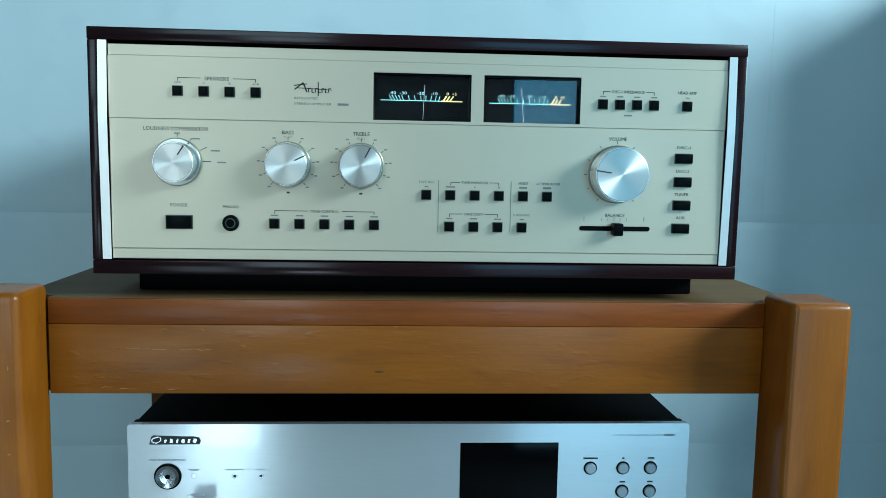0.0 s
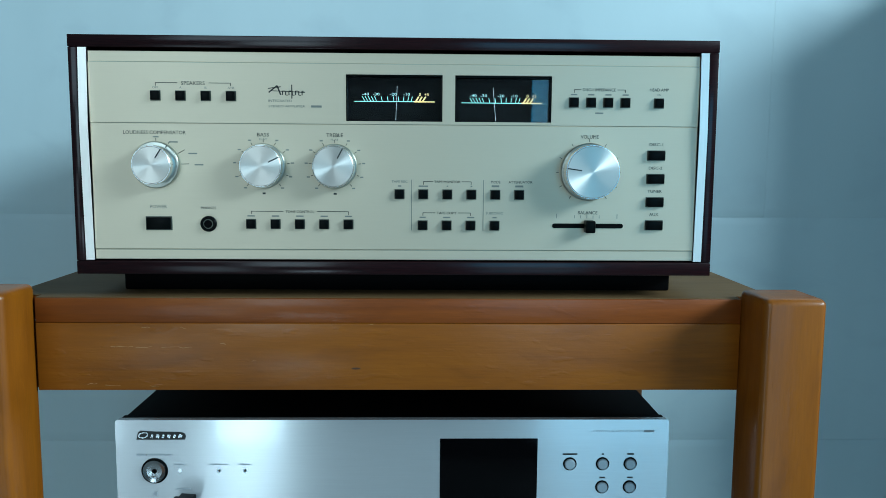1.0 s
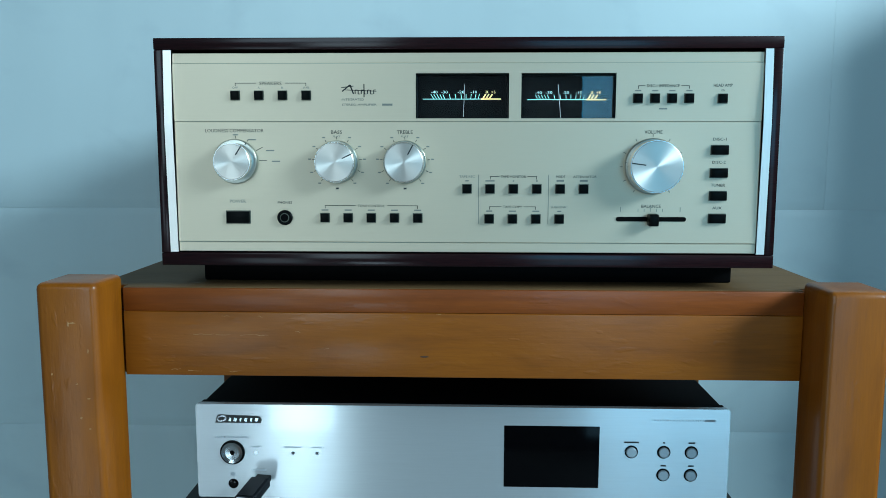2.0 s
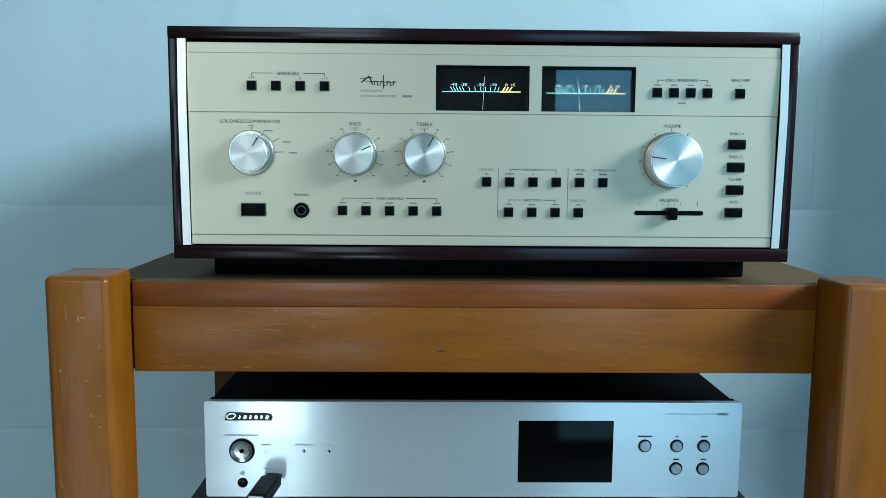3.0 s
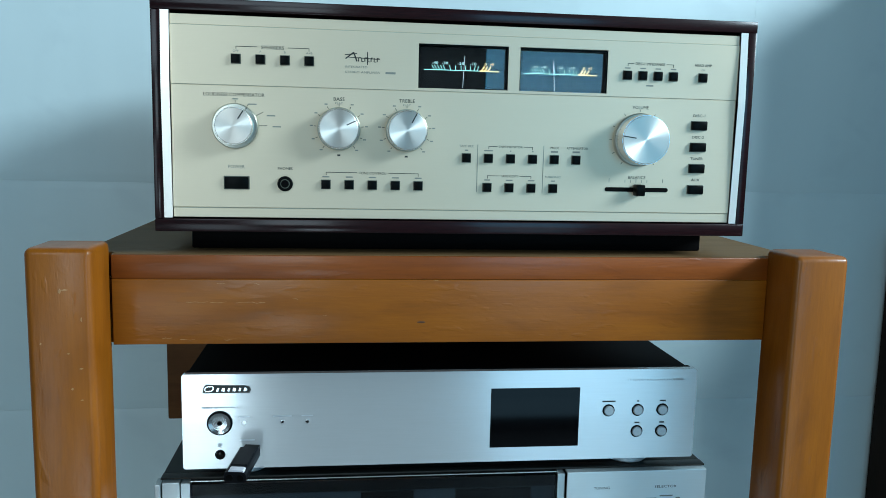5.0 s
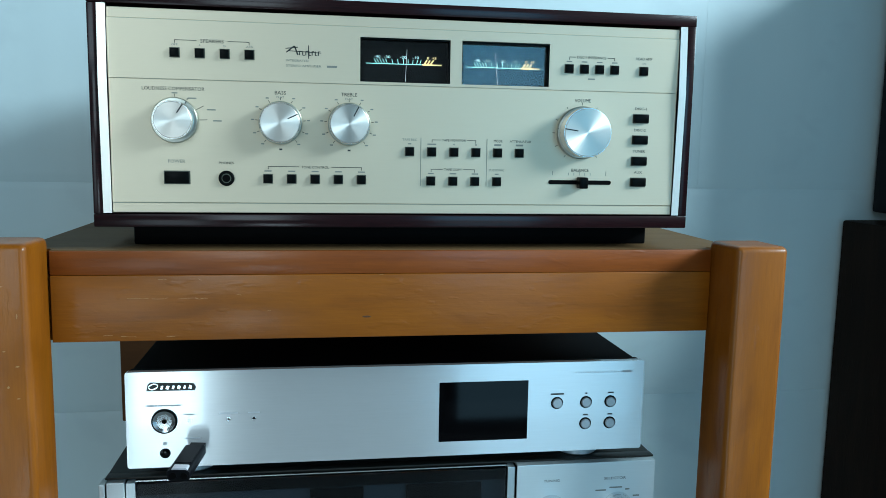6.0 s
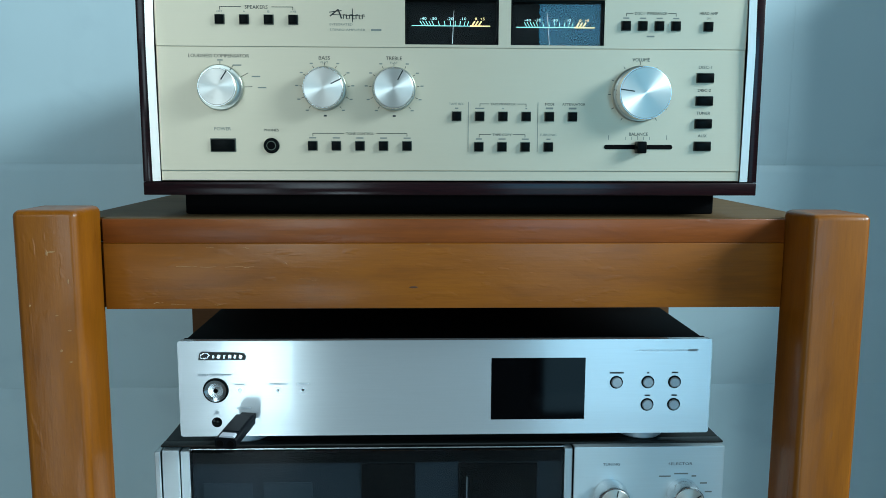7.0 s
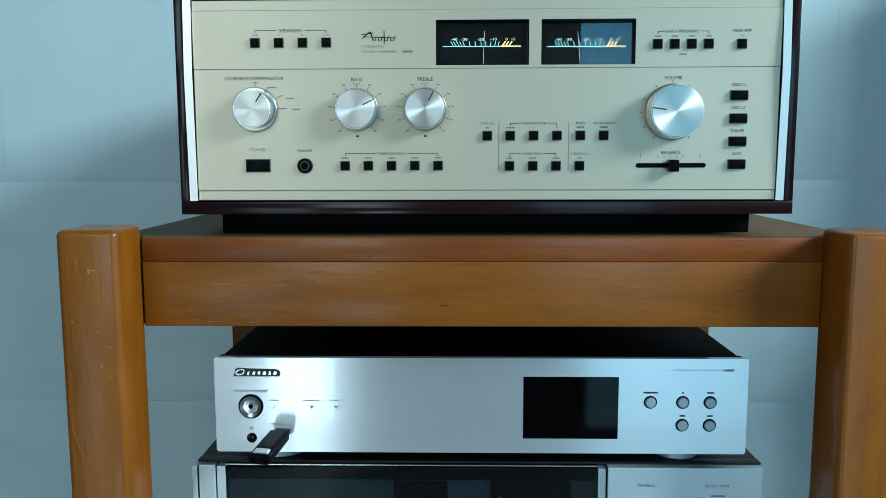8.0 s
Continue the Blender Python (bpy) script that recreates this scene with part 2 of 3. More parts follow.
def plate(outline, y0, y1, bm=None):
    """A flat slab with the outline given in x and z, from y0 to y1."""
    b = bmesh.new() if bm is None else bm
    f = b.faces.new([b.verts.new((x, y0, z)) for x, z in outline])
    ext = bmesh.ops.extrude_face_region(b, geom=[f])
    bmesh.ops.translate(b, vec=(0, y1 - y0, 0), verts=[v for v in ext["geom"] if isinstance(v, bmesh.types.BMVert)])
    bmesh.ops.recalc_face_normals(b, faces=b.faces[:])
    return b


def rounded(x0, x1, z0, z1, r, n=5):
    pts = []
    for cx, cz, a0 in ((x1 - r, z1 - r, 0), (x0 + r, z1 - r, 90), (x0 + r, z0 + r, 180), (x1 - r, z0 + r, 270)):
        for i in range(n + 1):
            a = radians(a0 + 90 * i / n)
            pts.append((cx + r * math.cos(a), cz + r * math.sin(a)))
    return pts


def bar(bm, xa, za, xb, zb, width, y0, y1):
    """A thin straight stroke from one point to another, in x and z."""
    d = Vector((xb - xa, zb - za)).normalized() * (width / 2)
    n = (-d.y, d.x)
    plate([(xa + n[0], za + n[1]), (xb + n[0], zb + n[1]), (xb - n[0], zb - n[1]), (xa - n[0], za - n[1])], y0, y1, bm)


def mesh_of(name, bm, mat, smooth=False):
    me = bpy.data.meshes.new(name)
    uv = bm.loops.layers.uv.verify()
    bm.normal_update()
    blocky = len(bm.faces) < 160
    for f in bm.faces:
        f.smooth = smooth and not (blocky and max(abs(c) for c in f.normal) > 0.9995)
        for lp in f.loops:
            lp[uv].uv = (lp.vert.co.x, lp.vert.co.z)
    bm.to_mesh(me)
    bm.free()
    me.materials.append(mat)
    if smooth:
        me.set_sharp_from_angle(angle=radians(35))
    return me


def part(name, bm, mat, parent, label="", smooth=False):
    ob = new(name, mesh_of(name, bm, mat, smooth))
    ob.parent = parent
    if parent and parent.type == "EMPTY":
        ob.matrix_parent_inverse = Matrix.Translation(-parent.location)
    return tagged(ob, label) if label else ob


def thing(name, x, y, z, label, category, group="", kind=""):
    ob = new(name)
    ob.location = (x, y, z)
    ob.empty_display_size = 0.05
    return tagged(ob, label, category, group, kind)


def solid(name, bm, mat, label, category, kind="", group="", smooth=False):
    return tagged(new(name, mesh_of(name, bm, mat, smooth)), label, category, group, kind)


def lettering(words, x, z, width, height, y, mat, parent, name="lettering"):
    """Words of that width and height, centred on x and z, printed on an upright face at y."""
    cu = bpy.data.curves.new(name, "FONT")
    cu.body, cu.resolution_u, cu.offset = words, 2, 0.001
    tmp = bpy.data.objects.new(name, cu)
    me = bpy.data.meshes.new_from_object(tmp)
    bpy.data.objects.remove(tmp)
    bpy.data.curves.remove(cu)
    co = np.array([v.co[:] for v in me.vertices])
    lo, hi = co.min(axis=0), co.max(axis=0)
    k, h = width / (hi[0] - lo[0]), height / (hi[1] - lo[1])
    for v, c in zip(me.vertices, co):
        v.co = (x + (c[0] - (lo[0] + hi[0]) / 2) * k, y, z + (c[1] - (lo[1] + hi[1]) / 2) * h)
    me.name = name
    me.materials.append(mat)
    ob = new(name, me)
    ob.parent = parent
    if parent.type == "EMPTY":
        ob.matrix_parent_inverse = Matrix.Translation(-parent.location)
    return ob


# ---- the room ----
WALL_Y = 1.08
COURSE = 0.3075
BED = 0.7225
wall_north = solid("wall_north", box(-2.0, 2.4, WALL_Y + 0.0030, WALL_Y + 0.2, 0, 2.6), PAINT,
                   "pale blue painted masonry wall with shallow horizontal joints", "wall", "structure")
floor = solid("floor", box(-2.2, 2.6, -1.8, 1.3, -0.1, 0), FLOOR, "grey tiled floor of the listening room", "floor", "structure")
# ceiling and the walls below are added out of view; their dark colour limits bounce
ceiling = solid("ceiling", box(-2.2, 2.6, -1.8, 1.3, 2.6, 2.7), ROOM, "unseen ceiling, kept dark to limit bounced light", "ceiling", "structure")
wall_west = solid("wall_west", box(-2.2, -2.0, -1.6, WALL_Y + 0.2, 0, 2.6), ROOM, "unseen side wall, kept dark to limit bounced light", "wall", "structure")


def wall_with_openings(name, label, holes, axis):
    """A wall along x at y -1.6 or along y at x 2.4, with openings (a0, a1, z0, z1)."""
    a_lo, a_hi = (-2.2, 2.6) if axis == "x" else (-1.6, WALL_Y + 0.2)
    bm = bmesh.new()
    edge = a_lo
    spans = []
    for a0, a1, z0, z1 in sorted(holes):
        spans += [(edge, a0, 0, 2.6), (a0, a1, 0, z0), (a0, a1, z1, 2.6)]
        edge = a1
    spans.append((edge, a_hi, 0, 2.6))
    if axis == "x":
        # under the high opening, a low one and two more cut for the added fill lamps
        spans.remove((-1.60, -0.40, 0, 1.70))
        spans += [(-1.60, -1.50, 0, 1.70), (-1.50, -1.00, 0, 0.06), (-1.50, -1.00, 0.90, 1.70), (-1.00, -0.96, 0, 1.70), (-0.96, -0.71, 0, 0.93), (-0.71, -0.43, 0, 0.06), (-0.71, -0.43, 0.36, 0.93), (-0.96, -0.46, 1.62, 1.70), (-0.46, -0.40, 0.93, 1.70), (-0.43, -0.40, 0, 0.93)]
    for a0, a1, z0, z1 in spans:
        if z1 - z0 > 0.001:
            if axis == "x":
                box(a0, a1, -1.8, -1.6, z0, z1, bm=bm)
            else:
                box(2.4, 2.6, a0, a1, z0, z1, bm=bm)
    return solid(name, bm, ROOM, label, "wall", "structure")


wall_with_openings("wall_south", "unseen dark wall with openings placed to suit the lamps", [(-1.60, -0.40, 1.70, 2.50), (0.43, 1.15, 0.06, 1.78)], "x")
wall_with_openings("wall_east", "unseen side wall with a window, kept dark to limit bounced light", [(-1.03, 0.13, 1.80, 2.50)], "y")

# ---- equipment rack ----
rack = thing("equipment_rack", 0.028, 0.8, 0, "varnished orange-brown wooden hi-fi rack with thick square posts", "rack")
PL, PR = (-0.2790, -0.2338), (0.2895, 0.3338)
PY = (0.5662, 0.6135)
for px, top in ((PL, 1.0132), (PR, 1.0105)):
    part("post", box(*px, *PY, 0, top, 0.0050, 4), WOOD_Z, rack, smooth=True)
apron_bm = box(PL[1] + 0.0018, PR[0] - 0.0004, 0.6070, 0.6290, 0.9340, 0.9845, 0.0006, 3)
box(PL[1] - 0.0060, PR[0] + 0.0060, 0.6142, 0.6288, 0.9342, 0.9843, bm=apron_bm)
part("apron", apron_bm, WOOD_X, rack, "golden brown varnished front apron with a small knot", smooth=True)
shelf_bm = box(PL[1] + 0.0018, PR[0] - 0.0004, 0.6074, 0.6185, 0.9847, 1.003, 0.0006, 2)
box(-0.2575, 0.3180, 0.6182, 1.0, 0.9848, 1.0030, 0.002, 2, shelf_bm)
part("top_shelf", shelf_bm, RED_X, rack, "reddish brown varnished shelf board", smooth=True)
veneer_bm = box(-0.2570, 0.3175, 0.6190, 0.9990, 1.0031, 1.0036)
box(PL[1] + 0.0020, PR[0] - 0.0006, 0.6090, 0.6190, 1.0031, 1.0036, bm=veneer_bm)
part("shelf_veneer", veneer_bm, TAN_X, rack, "tan veneer top of the shelf")
part("rear_board", box(-0.280, 0.329, 1.001, 1.02, 0.735, 1.0, 0.002, 2), REAR_WOOD, rack, "dark brown stained rear board", smooth=True)
part("lower_shelf", box(PL[0], PR[1], 0.6175, 1.0, 0.63, 0.652, 0.002, 2), RED_X, rack, smooth=True)
for px in ((-0.17, -0.13), (0.19, 0.23)):
    part("rear_leg", box(*px, 0.955, 0.999, 0, 0.629, 0.003), WOOD_Z, rack)
knot = bmesh.new()
lathe(0, 0, [(0.0, 0.0034), (-0.0002, 0.003), (-0.0003, 0.001)], knot, 14)
bmesh.ops.transform(knot, matrix=Matrix.Translation((0.0020, 0.607, 0.9505)) @ Matrix.Diagonal((1, 1, 0.22, 1)), verts=knot.verts[:])
KNOT = material("knot_dark", (0.07, 0.022, 0.008), 0.5)
part("knot", knot, KNOT, rack)
SCAR = material("pale_scratch", (0.44, 0.22, 0.08), 0.5)
rng = random.Random(4)
for x, z, w in ((-0.178, 0.9672, 0.016), (-0.160, 0.9668, 0.012), (-0.141, 0.9664, 0.022), (-0.196, 0.9386, 0.007), (-0.183, 0.9378, 0.011), (-0.150, 0.9372, 0.006),
                (-0.155, 0.9815, 0.006), (-0.127, 0.9812, 0.004), (0.011, 0.9842, 0.004), (-0.098, 0.9690, 0.004), (-0.075, 0.9560, 0.003)):
    bm = bmesh.new()
    steps = max(3, int(w / 0.003))
    pts = [(x + w * i / steps, z + rng.uniform(-0.0006, 0.0006)) for i in range(steps + 1)]
    for a, b in zip(pts, pts[1:]):
        bar(bm, *a, *b, rng.uniform(0.00008, 0.00036), 0.6068, 0.6073)
    part("scratch", bm, SCAR, rack)
for x, z, w, h in ((-0.2545, 0.9835, 0.0050, 0.0010), (-0.2560, 0.9820, 0.0016, 0.0030), (-0.2420, 0.9620, 0.0010, 0.0028), (-0.2700, 0.9450, 0.0014, 0.0014),
                   (-0.2520, 0.9380, 0.0022, 0.0008), (-0.2440, 0.9270, 0.0028, 0.0009), (-0.2500, 0.9120, 0.0018, 0.0016), (-0.2440, 0.9040, 0.0024, 0.0008)):
    part("dent", plate([(x, z), (x + w * 0.6, z - h * 0.3), (x + w, z + h * 0.5), (x + w * 0.5, z + h), (x + w * 0.1, z + h * 0.6)], 0.5660, 0.5665), SCAR, rack)

# ---- integrated amplifier ----
CX0, CX1, CZ0, CZ1 = -0.1985, 0.2630, 1.0215, 1.1910
FY = 0.605
amp = thing("integrated_amplifier", 0.032, 0.8, 1.0037, "integrated stereo amplifier with champagne front in a dark lacquered wooden case", "amplifier")
part("base_plinth", box(-0.1795, 0.2455, 0.6430, 0.95, 1.0037, 1.0214, 0.0015), BLACK_FELT, amp, "black base plinth", smooth=True)
CASE_Y = (0.6035, 0.985)
part("case_top", box(CX0, CX1, *CASE_Y, CZ1 - 0.0085, CZ1, 0.0005), MAHOGANY, amp, smooth=True)
part("case_bottom", box(CX0, CX1, *CASE_Y, CZ0, CZ0 + 0.0095, 0.0006), MAHOGANY, amp, smooth=True)
for x0, x1 in ((CX0 + 0.0001, CX0 + 0.0066), (CX1 - 0.0068, CX1 - 0.0001)):
    part("case_side", box(x0, x1, CASE_Y[0] + 0.0002, CASE_Y[1], CZ0 + 0.0097, CZ1 - 0.0087, 0.0004), MAHOGANY, amp, smooth=True)
part("back_panel", box(CX0 + 0.0068, CX1 - 0.0070, 0.975, 0.98, CZ0 + 0.01, CZ1 - 0.009), BLACK_STEEL, amp)
PX0, PX1 = -0.1835, 0.2495
part("chassis_front", box(CX0 + 0.0068, CX1 - 0.0070, 0.6190, 0.64, CZ0 + 0.0098, CZ1 - 0.0090), HOLE, amp)
for z in (1.0395, 1.1301, 1.17245):
    part("backing_strip", box(PX0 + 0.0005, PX1 - 0.0005, FY + 0.0008, FY + 0.0036, z - 0.0015, z + 0.0015), GROOVE, amp)
METERS = ((-0.0030, 0.0655, 1.1323, 1.1652), (0.0745, 0.1435, 1.1318, 1.1647))
rows = ((1.0322, 1.0393), (1.0397, 1.1299), (1.1303, 1.1723), (1.1726, 1.1801))
for (z0, z1), nm in zip(rows, ("lower_strip", "main_panel", "upper_panel", "upper_strip")):
    dy = 0.0006 if nm in ("lower_strip", "upper_strip") else 0.0
    if nm == "upper_panel":
        # a plate with two openings for the meters
        bm = bmesh.new()
        (a0, a1, w0, w1), (b0, b1, _, _) = METERS
        xs, zs = (PX0, a0, a1, b0, b1, PX1), (z0, w0, w1, z1)
        grid = [[bm.verts.new((x, FY, z)) for z in zs] for x in xs]
        for i in range(5):
            for k in range(3):
                if k != 1 or i not in (1, 3):
                    bm.faces.new((grid[i][k], grid[i + 1][k], grid[i + 1][k + 1], grid[i][k + 1]))
        ext = bmesh.ops.extrude_face_region(bm, geom=bm.faces[:])
        bmesh.ops.translate(bm, vec=(0, 0.004, 0), verts=[v for v in ext["geom"] if isinstance(v, bmesh.types.BMVert)])
        bmesh.ops.recalc_face_normals(bm, faces=bm.faces[:])
        part(nm, bm, CHAMPAGNE, amp)
        continue
    part(nm, box(PX0, PX1, FY + dy, FY + 0.004, z0, z1, 0.00035, 1), CHAMPAGNE, amp)


def rail(x0, x1):
    prof = [(0.6085, 1.0318), (0.6085, 1.1822), (0.6040, 1.1822), (0.6018, 1.135), (0.6015, 1.128), (0.6040, 1.0318)]
    bm = bmesh.new()
    f = bm.faces.new([bm.verts.new((x0, y, z)) for y, z in prof])
    ext = bmesh.ops.extrude_face_region(bm, geom=[f])
    bmesh.ops.translate(bm, vec=(x1 - x0, 0, 0), verts=[v for v in ext["geom"] if isinstance(v, bmesh.types.BMVert)])
    bmesh.ops.recalc_face_normals(bm, faces=bm.faces[:])
    return bm


for x0, x1 in ((-0.1898, -0.1837), (0.2497, 0.2556)):
    part("trim_rail", rail(x0, x1), RAIL, amp, "bright polished aluminium end rail")

INK_Y = FY - 0.00015


def push_button(x, z, w=0.0064, h=0.0064, depth=0.0026, name="push_button"):
    b = part(name, box(x - w / 2, x + w / 2, FY - depth, FY + 0.001, z - h / 2, z + h / 2, 0.0006, 2), BUTTON, amp, smooth=True)
    part("bezel", box(x - w / 2 - 0.0004, x + w / 2 + 0.0004, FY - 0.0005, FY + 0.001, z - h / 2 - 0.0004, z + h / 2 + 0.0004), BEZEL, b)
    return b


def tiny_bar(x, z, w, h=0.0009, mat=GREY_INK, y=INK_Y, parent=None):
    return part("small_print", box(x - w / 2, x + w / 2, y, y + 0.0001, z - h / 2, z + h / 2), mat, parent or amp)


def bracket(x0, x1, z, gap0, gap1, drop=0.0022):
    w = 0.00042
    for a, b, x in ((x0, gap0, x0), (gap1, x1, x1)):
        s = 1 if x == x0 else -1
        bm = plate([(x, z + w / 2), (a + b - x, z + w / 2), (a + b - x, z - w / 2), (x + s * w, z - w / 2), (x + s * w, z - drop), (x, z - drop)], INK_Y, INK_Y + 0.0001)
        part("bracket_line", bm, INK, amp)


def label_text(words, x, z, width, height=0.0026, mat=INK):
    lettering(words, x, z, width, height, INK_Y, mat, amp)


# speaker selector
for i in range(4):
    push_button(-0.1370 + i * 0.01765, 1.1492)
    label_text(("OFF", "A", "B", "A+B")[i], -0.1370 + i * 0.01765, 1.1549, (0.0042, 0.0015, 0.0015, 0.0046)[i], 0.0015, GREY_INK)
label_text("SPEAKERS", -0.1105, 1.1580, 0.0165)
bracket(-0.1370, -0.0840, 1.1582, -0.1215, -0.0995)
# maker's mark, as plain strokes
logo = bmesh.new()
bar(logo, -0.0575, 1.1520, -0.0515, 1.1568, 0.0009, INK_Y, INK_Y + 0.0001)
bar(logo, -0.0515, 1.1568, -0.0490, 1.1503, 0.0010, INK_Y, INK_Y + 0.0001)
bar(logo, -0.0580, 1.1548, -0.0490, 1.1560, 0.0006, INK_Y, INK_Y + 0.0001)
bar(logo, -0.0560, 1.1532, -0.0320, 1.1522, 0.0005, INK_Y, INK_Y + 0.0001)
for i in range(7):
    x = -0.0478 + i * 0.0023
    bar(logo, x, 1.1502, x, 1.1532, 0.0007, INK_Y, INK_Y + 0.0001)
    bar(logo, x, 1.1502 if i % 2 else 0.0029 + 1.1502, x + 0.0016, 1.1502 if i % 2 else 0.0029 + 1.1502, 0.0005, INK_Y, INK_Y + 0.0001)
bar(logo, -0.0412, 1.1478, -0.0412, 1.1575, 0.0007, INK_Y, INK_Y + 0.0001)
part("maker_mark", logo, INK, amp, "black script-like maker's mark")
label_text("INTEGRATED", -0.0495, 1.1462, 0.0165, 0.0016, GREY_INK)
label_text("STEREO AMPLIFIER", -0.0448, 1.1424, 0.0258, 0.0016, GREY_INK)
tiny_bar(-0.0240, 1.1424, 0.0075, 0.0015)


# rotary knobs
def knob(x, z, r_cap, r_skirt, reach, angle, name):
    yb = FY - 0.0002
    k = part(name, lathe(x, z, [(yb, r_skirt), (FY - 0.0032, r_skirt), (FY - 0.0040, r_skirt - 0.0006), (FY - 0.0041, r_cap + 0.0005)]), SKIRT, amp, smooth=True)
    yf = FY - reach
    part("grip", lathe(x, z, [(FY - 0.004, r_cap), (yf + 0.0012, r_cap - 0.0002), (yf + 0.0005, r_cap - 0.0005)]), CHROME, k, smooth=True)
    part("knob_face", lathe(x, z, [(yf + 0.0006, r_cap - 0.0006), (yf, r_cap - 0.0012)], sides=64), SPUN, k, "spun aluminium knob face")
    a = radians(angle)
    bm = bmesh.new()
    bar(bm, x + 0.42 * r_cap * math.sin(a), z + 0.42 * r_cap * math.cos(a), x + 0.955 * r_cap * math.sin(a), z + 0.955 * r_cap * math.cos(a), 0.00085, yf - 0.0003, yf + 0.0002)
    part("pointer", bm, INK, k)
    bm = bmesh.new()
    bar(bm, x + (r_cap + 0.0006) * math.sin(a), z + (r_cap + 0.0006) * math.cos(a), x + (r_skirt - 0.0004) * math.sin(a), z + (r_skirt - 0.0004) * math.cos(a), 0.0007, FY - 0.0044, FY - 0.0039)
    part("skirt_mark", bm, INK, k)
    return k


def ticks(x, z, r0, length, angles):
    bm = bmesh.new()
    for d in angles:
        a = radians(d)
        bar(bm, x + r0 * math.sin(a), z + r0 * math.cos(a), x + (r0 + length) * math.sin(a), z + (r0 + length) * math.cos(a), 0.00045, INK_Y, INK_Y + 0.0001)
    part("scale_ticks", bm, INK, amp)


knob(-0.1378, 1.1003, 0.0140, 0.0166, 0.0130, 33, "loudness_knob")
ticks(-0.1378, 1.1003, 0.0172, 0.0018, (0, 30))
ticks(-0.1378, 1.1003, 0.0172, 0.0058, (62, 88))
label_text("LOUDNESS COMPENSATOR", -0.1385, 1.1233, 0.0440)
tiny_bar(-0.1378, 1.1202, 0.004)
for x, z in ((-0.1265, 1.1166), (-0.1130, 1.1085), (-0.1088, 1.1005)):
    tiny_bar(x + 0.001, z, 0.0062)
SWEEP = (-140, -112, -84, -56, -28, 0, 28, 56, 84, 112, 140)
for x, angle, word in ((-0.0620, 64, "BASS"), (-0.0112, 28, "TREBLE")):
    knob(x, 1.1000, 0.0150, 0.0160, 0.0130, angle, word.lower() + "_knob")
    ticks(x, 1.1000, 0.0168, 0.0018, SWEEP)
    label_text(word, x, 1.1222, 0.0082 if word == "BASS" else 0.0118)
    label_text("FLAT", x, 1.1190, 0.0056, 0.0014, GREY_INK)
    for d in SWEEP[:5] + SWEEP[6:]:
        tiny_bar(x + 0.0206 * math.sin(radians(d)), 1.1000 + 0.0206 * math.cos(radians(d)), 0.0022, 0.0009)
    tiny_bar(x, 1.0803, 0.0022, 0.0013, INK)
knob(0.1713, 1.0972, 0.0193, 0.0207, 0.0170, -82, "volume_knob")
ticks(0.1713, 1.0972, 0.0216, 0.0020, (-145, -118, -91, -64, -32, 0, 32, 64, 91, 118, 145))
label_text("VOLUME", 0.1715, 1.1224, 0.0130)

# bottom row
slot = part("power_slot", box(-0.1467, -0.1279, FY - 0.0006, FY + 0.002, 1.0534, 1.0634, 0.0003), BEZEL, amp)
part("power_rocker", box(-0.1460, -0.1286, FY - 0.0022, FY + 0.001, 1.0540, 1.0628, 0.0007, 2), BUTTON, slot, "black power rocker", smooth=True)
label_text("POWER", -0.1374, 1.0704, 0.0122, 0.0025, GREY_INK)
jack = part("headphone_jack", lathe(-0.1018, 1.0582, [(FY + 0.001, 0.0057), (FY - 0.0018, 0.0057), (FY - 0.0024, 0.0051), (FY - 0.0024, 0.0042)]), BUTTON, amp, "black headphone socket", smooth=True)
part("jack_ring", lathe(-0.1018, 1.0582, [(FY - 0.0022, 0.0036), (FY - 0.0026, 0.0034), (FY - 0.0026, 0.0031)]), BEZEL, jack, smooth=True)
part("jack_hole", lathe(-0.1018, 1.0582, [(FY - 0.0026, 0.0029), (FY - 0.0029, 0.0028)]), HOLE, jack)
label_text("PHONES", -0.1018, 1.0696, 0.0108, 0.0019)
for i in range(5):
    push_button(-0.0716 + i * 0.01745, 1.0582)
    tiny_bar(-0.0716 + i * 0.01745, 1.0640, 0.0052)
label_text("TONE CONTROL", -0.0366, 1.0672, 0.0205, 0.0019)
bracket(-0.0716, -0.0016, 1.0674, -0.0485, -0.0245)

# tape switches
push_button(0.0350, 1.0803)
label_text("TAPE REC", 0.0350, 1.0894, 0.0114, 0.0017, GREY_INK)
tiny_bar(0.0350, 1.0862, 0.0025)
for i in range(3):
    push_button(0.0521 + i * 0.01735, 1.0803)
    push_button(0.0517 + i * 0.01735, 1.0578)
    tiny_bar(0.0521 + i * 0.01735, 1.0862, (0.0068, 0.0010, 0.0012)[i])
    tiny_bar(0.0517 + i * 0.01735, 1.0636, (0.0044, 0.0052, 0.0052)[i])
label_text("TAPE MONITOR", 0.0694, 1.0894, 0.0188, 0.0018)
bracket(0.0521, 0.0868, 1.0895, 0.0590, 0.0798)
label_text("TAPE COPY", 0.0690, 1.0668, 0.0142, 0.0018)
bracket(0.0517, 0.0864, 1.0669, 0.0608, 0.0772)
push_button(0.1041, 1.0803)
label_text("MODE", 0.1043, 1.0894, 0.0068, 0.0019)
tiny_bar(0.1041, 1.0864, 0.0055, 0.0014)
push_button(0.1214, 1.0803)
label_text("ATTENUATOR", 0.1222, 1.0894, 0.0172, 0.0018)
tiny_bar(0.1214, 1.0864, 0.0058, 0.0014)
push_button(0.1038, 1.0578)
label_text("SUBSONIC", 0.1036, 1.0668, 0.0124, 0.0018, GREY_INK)
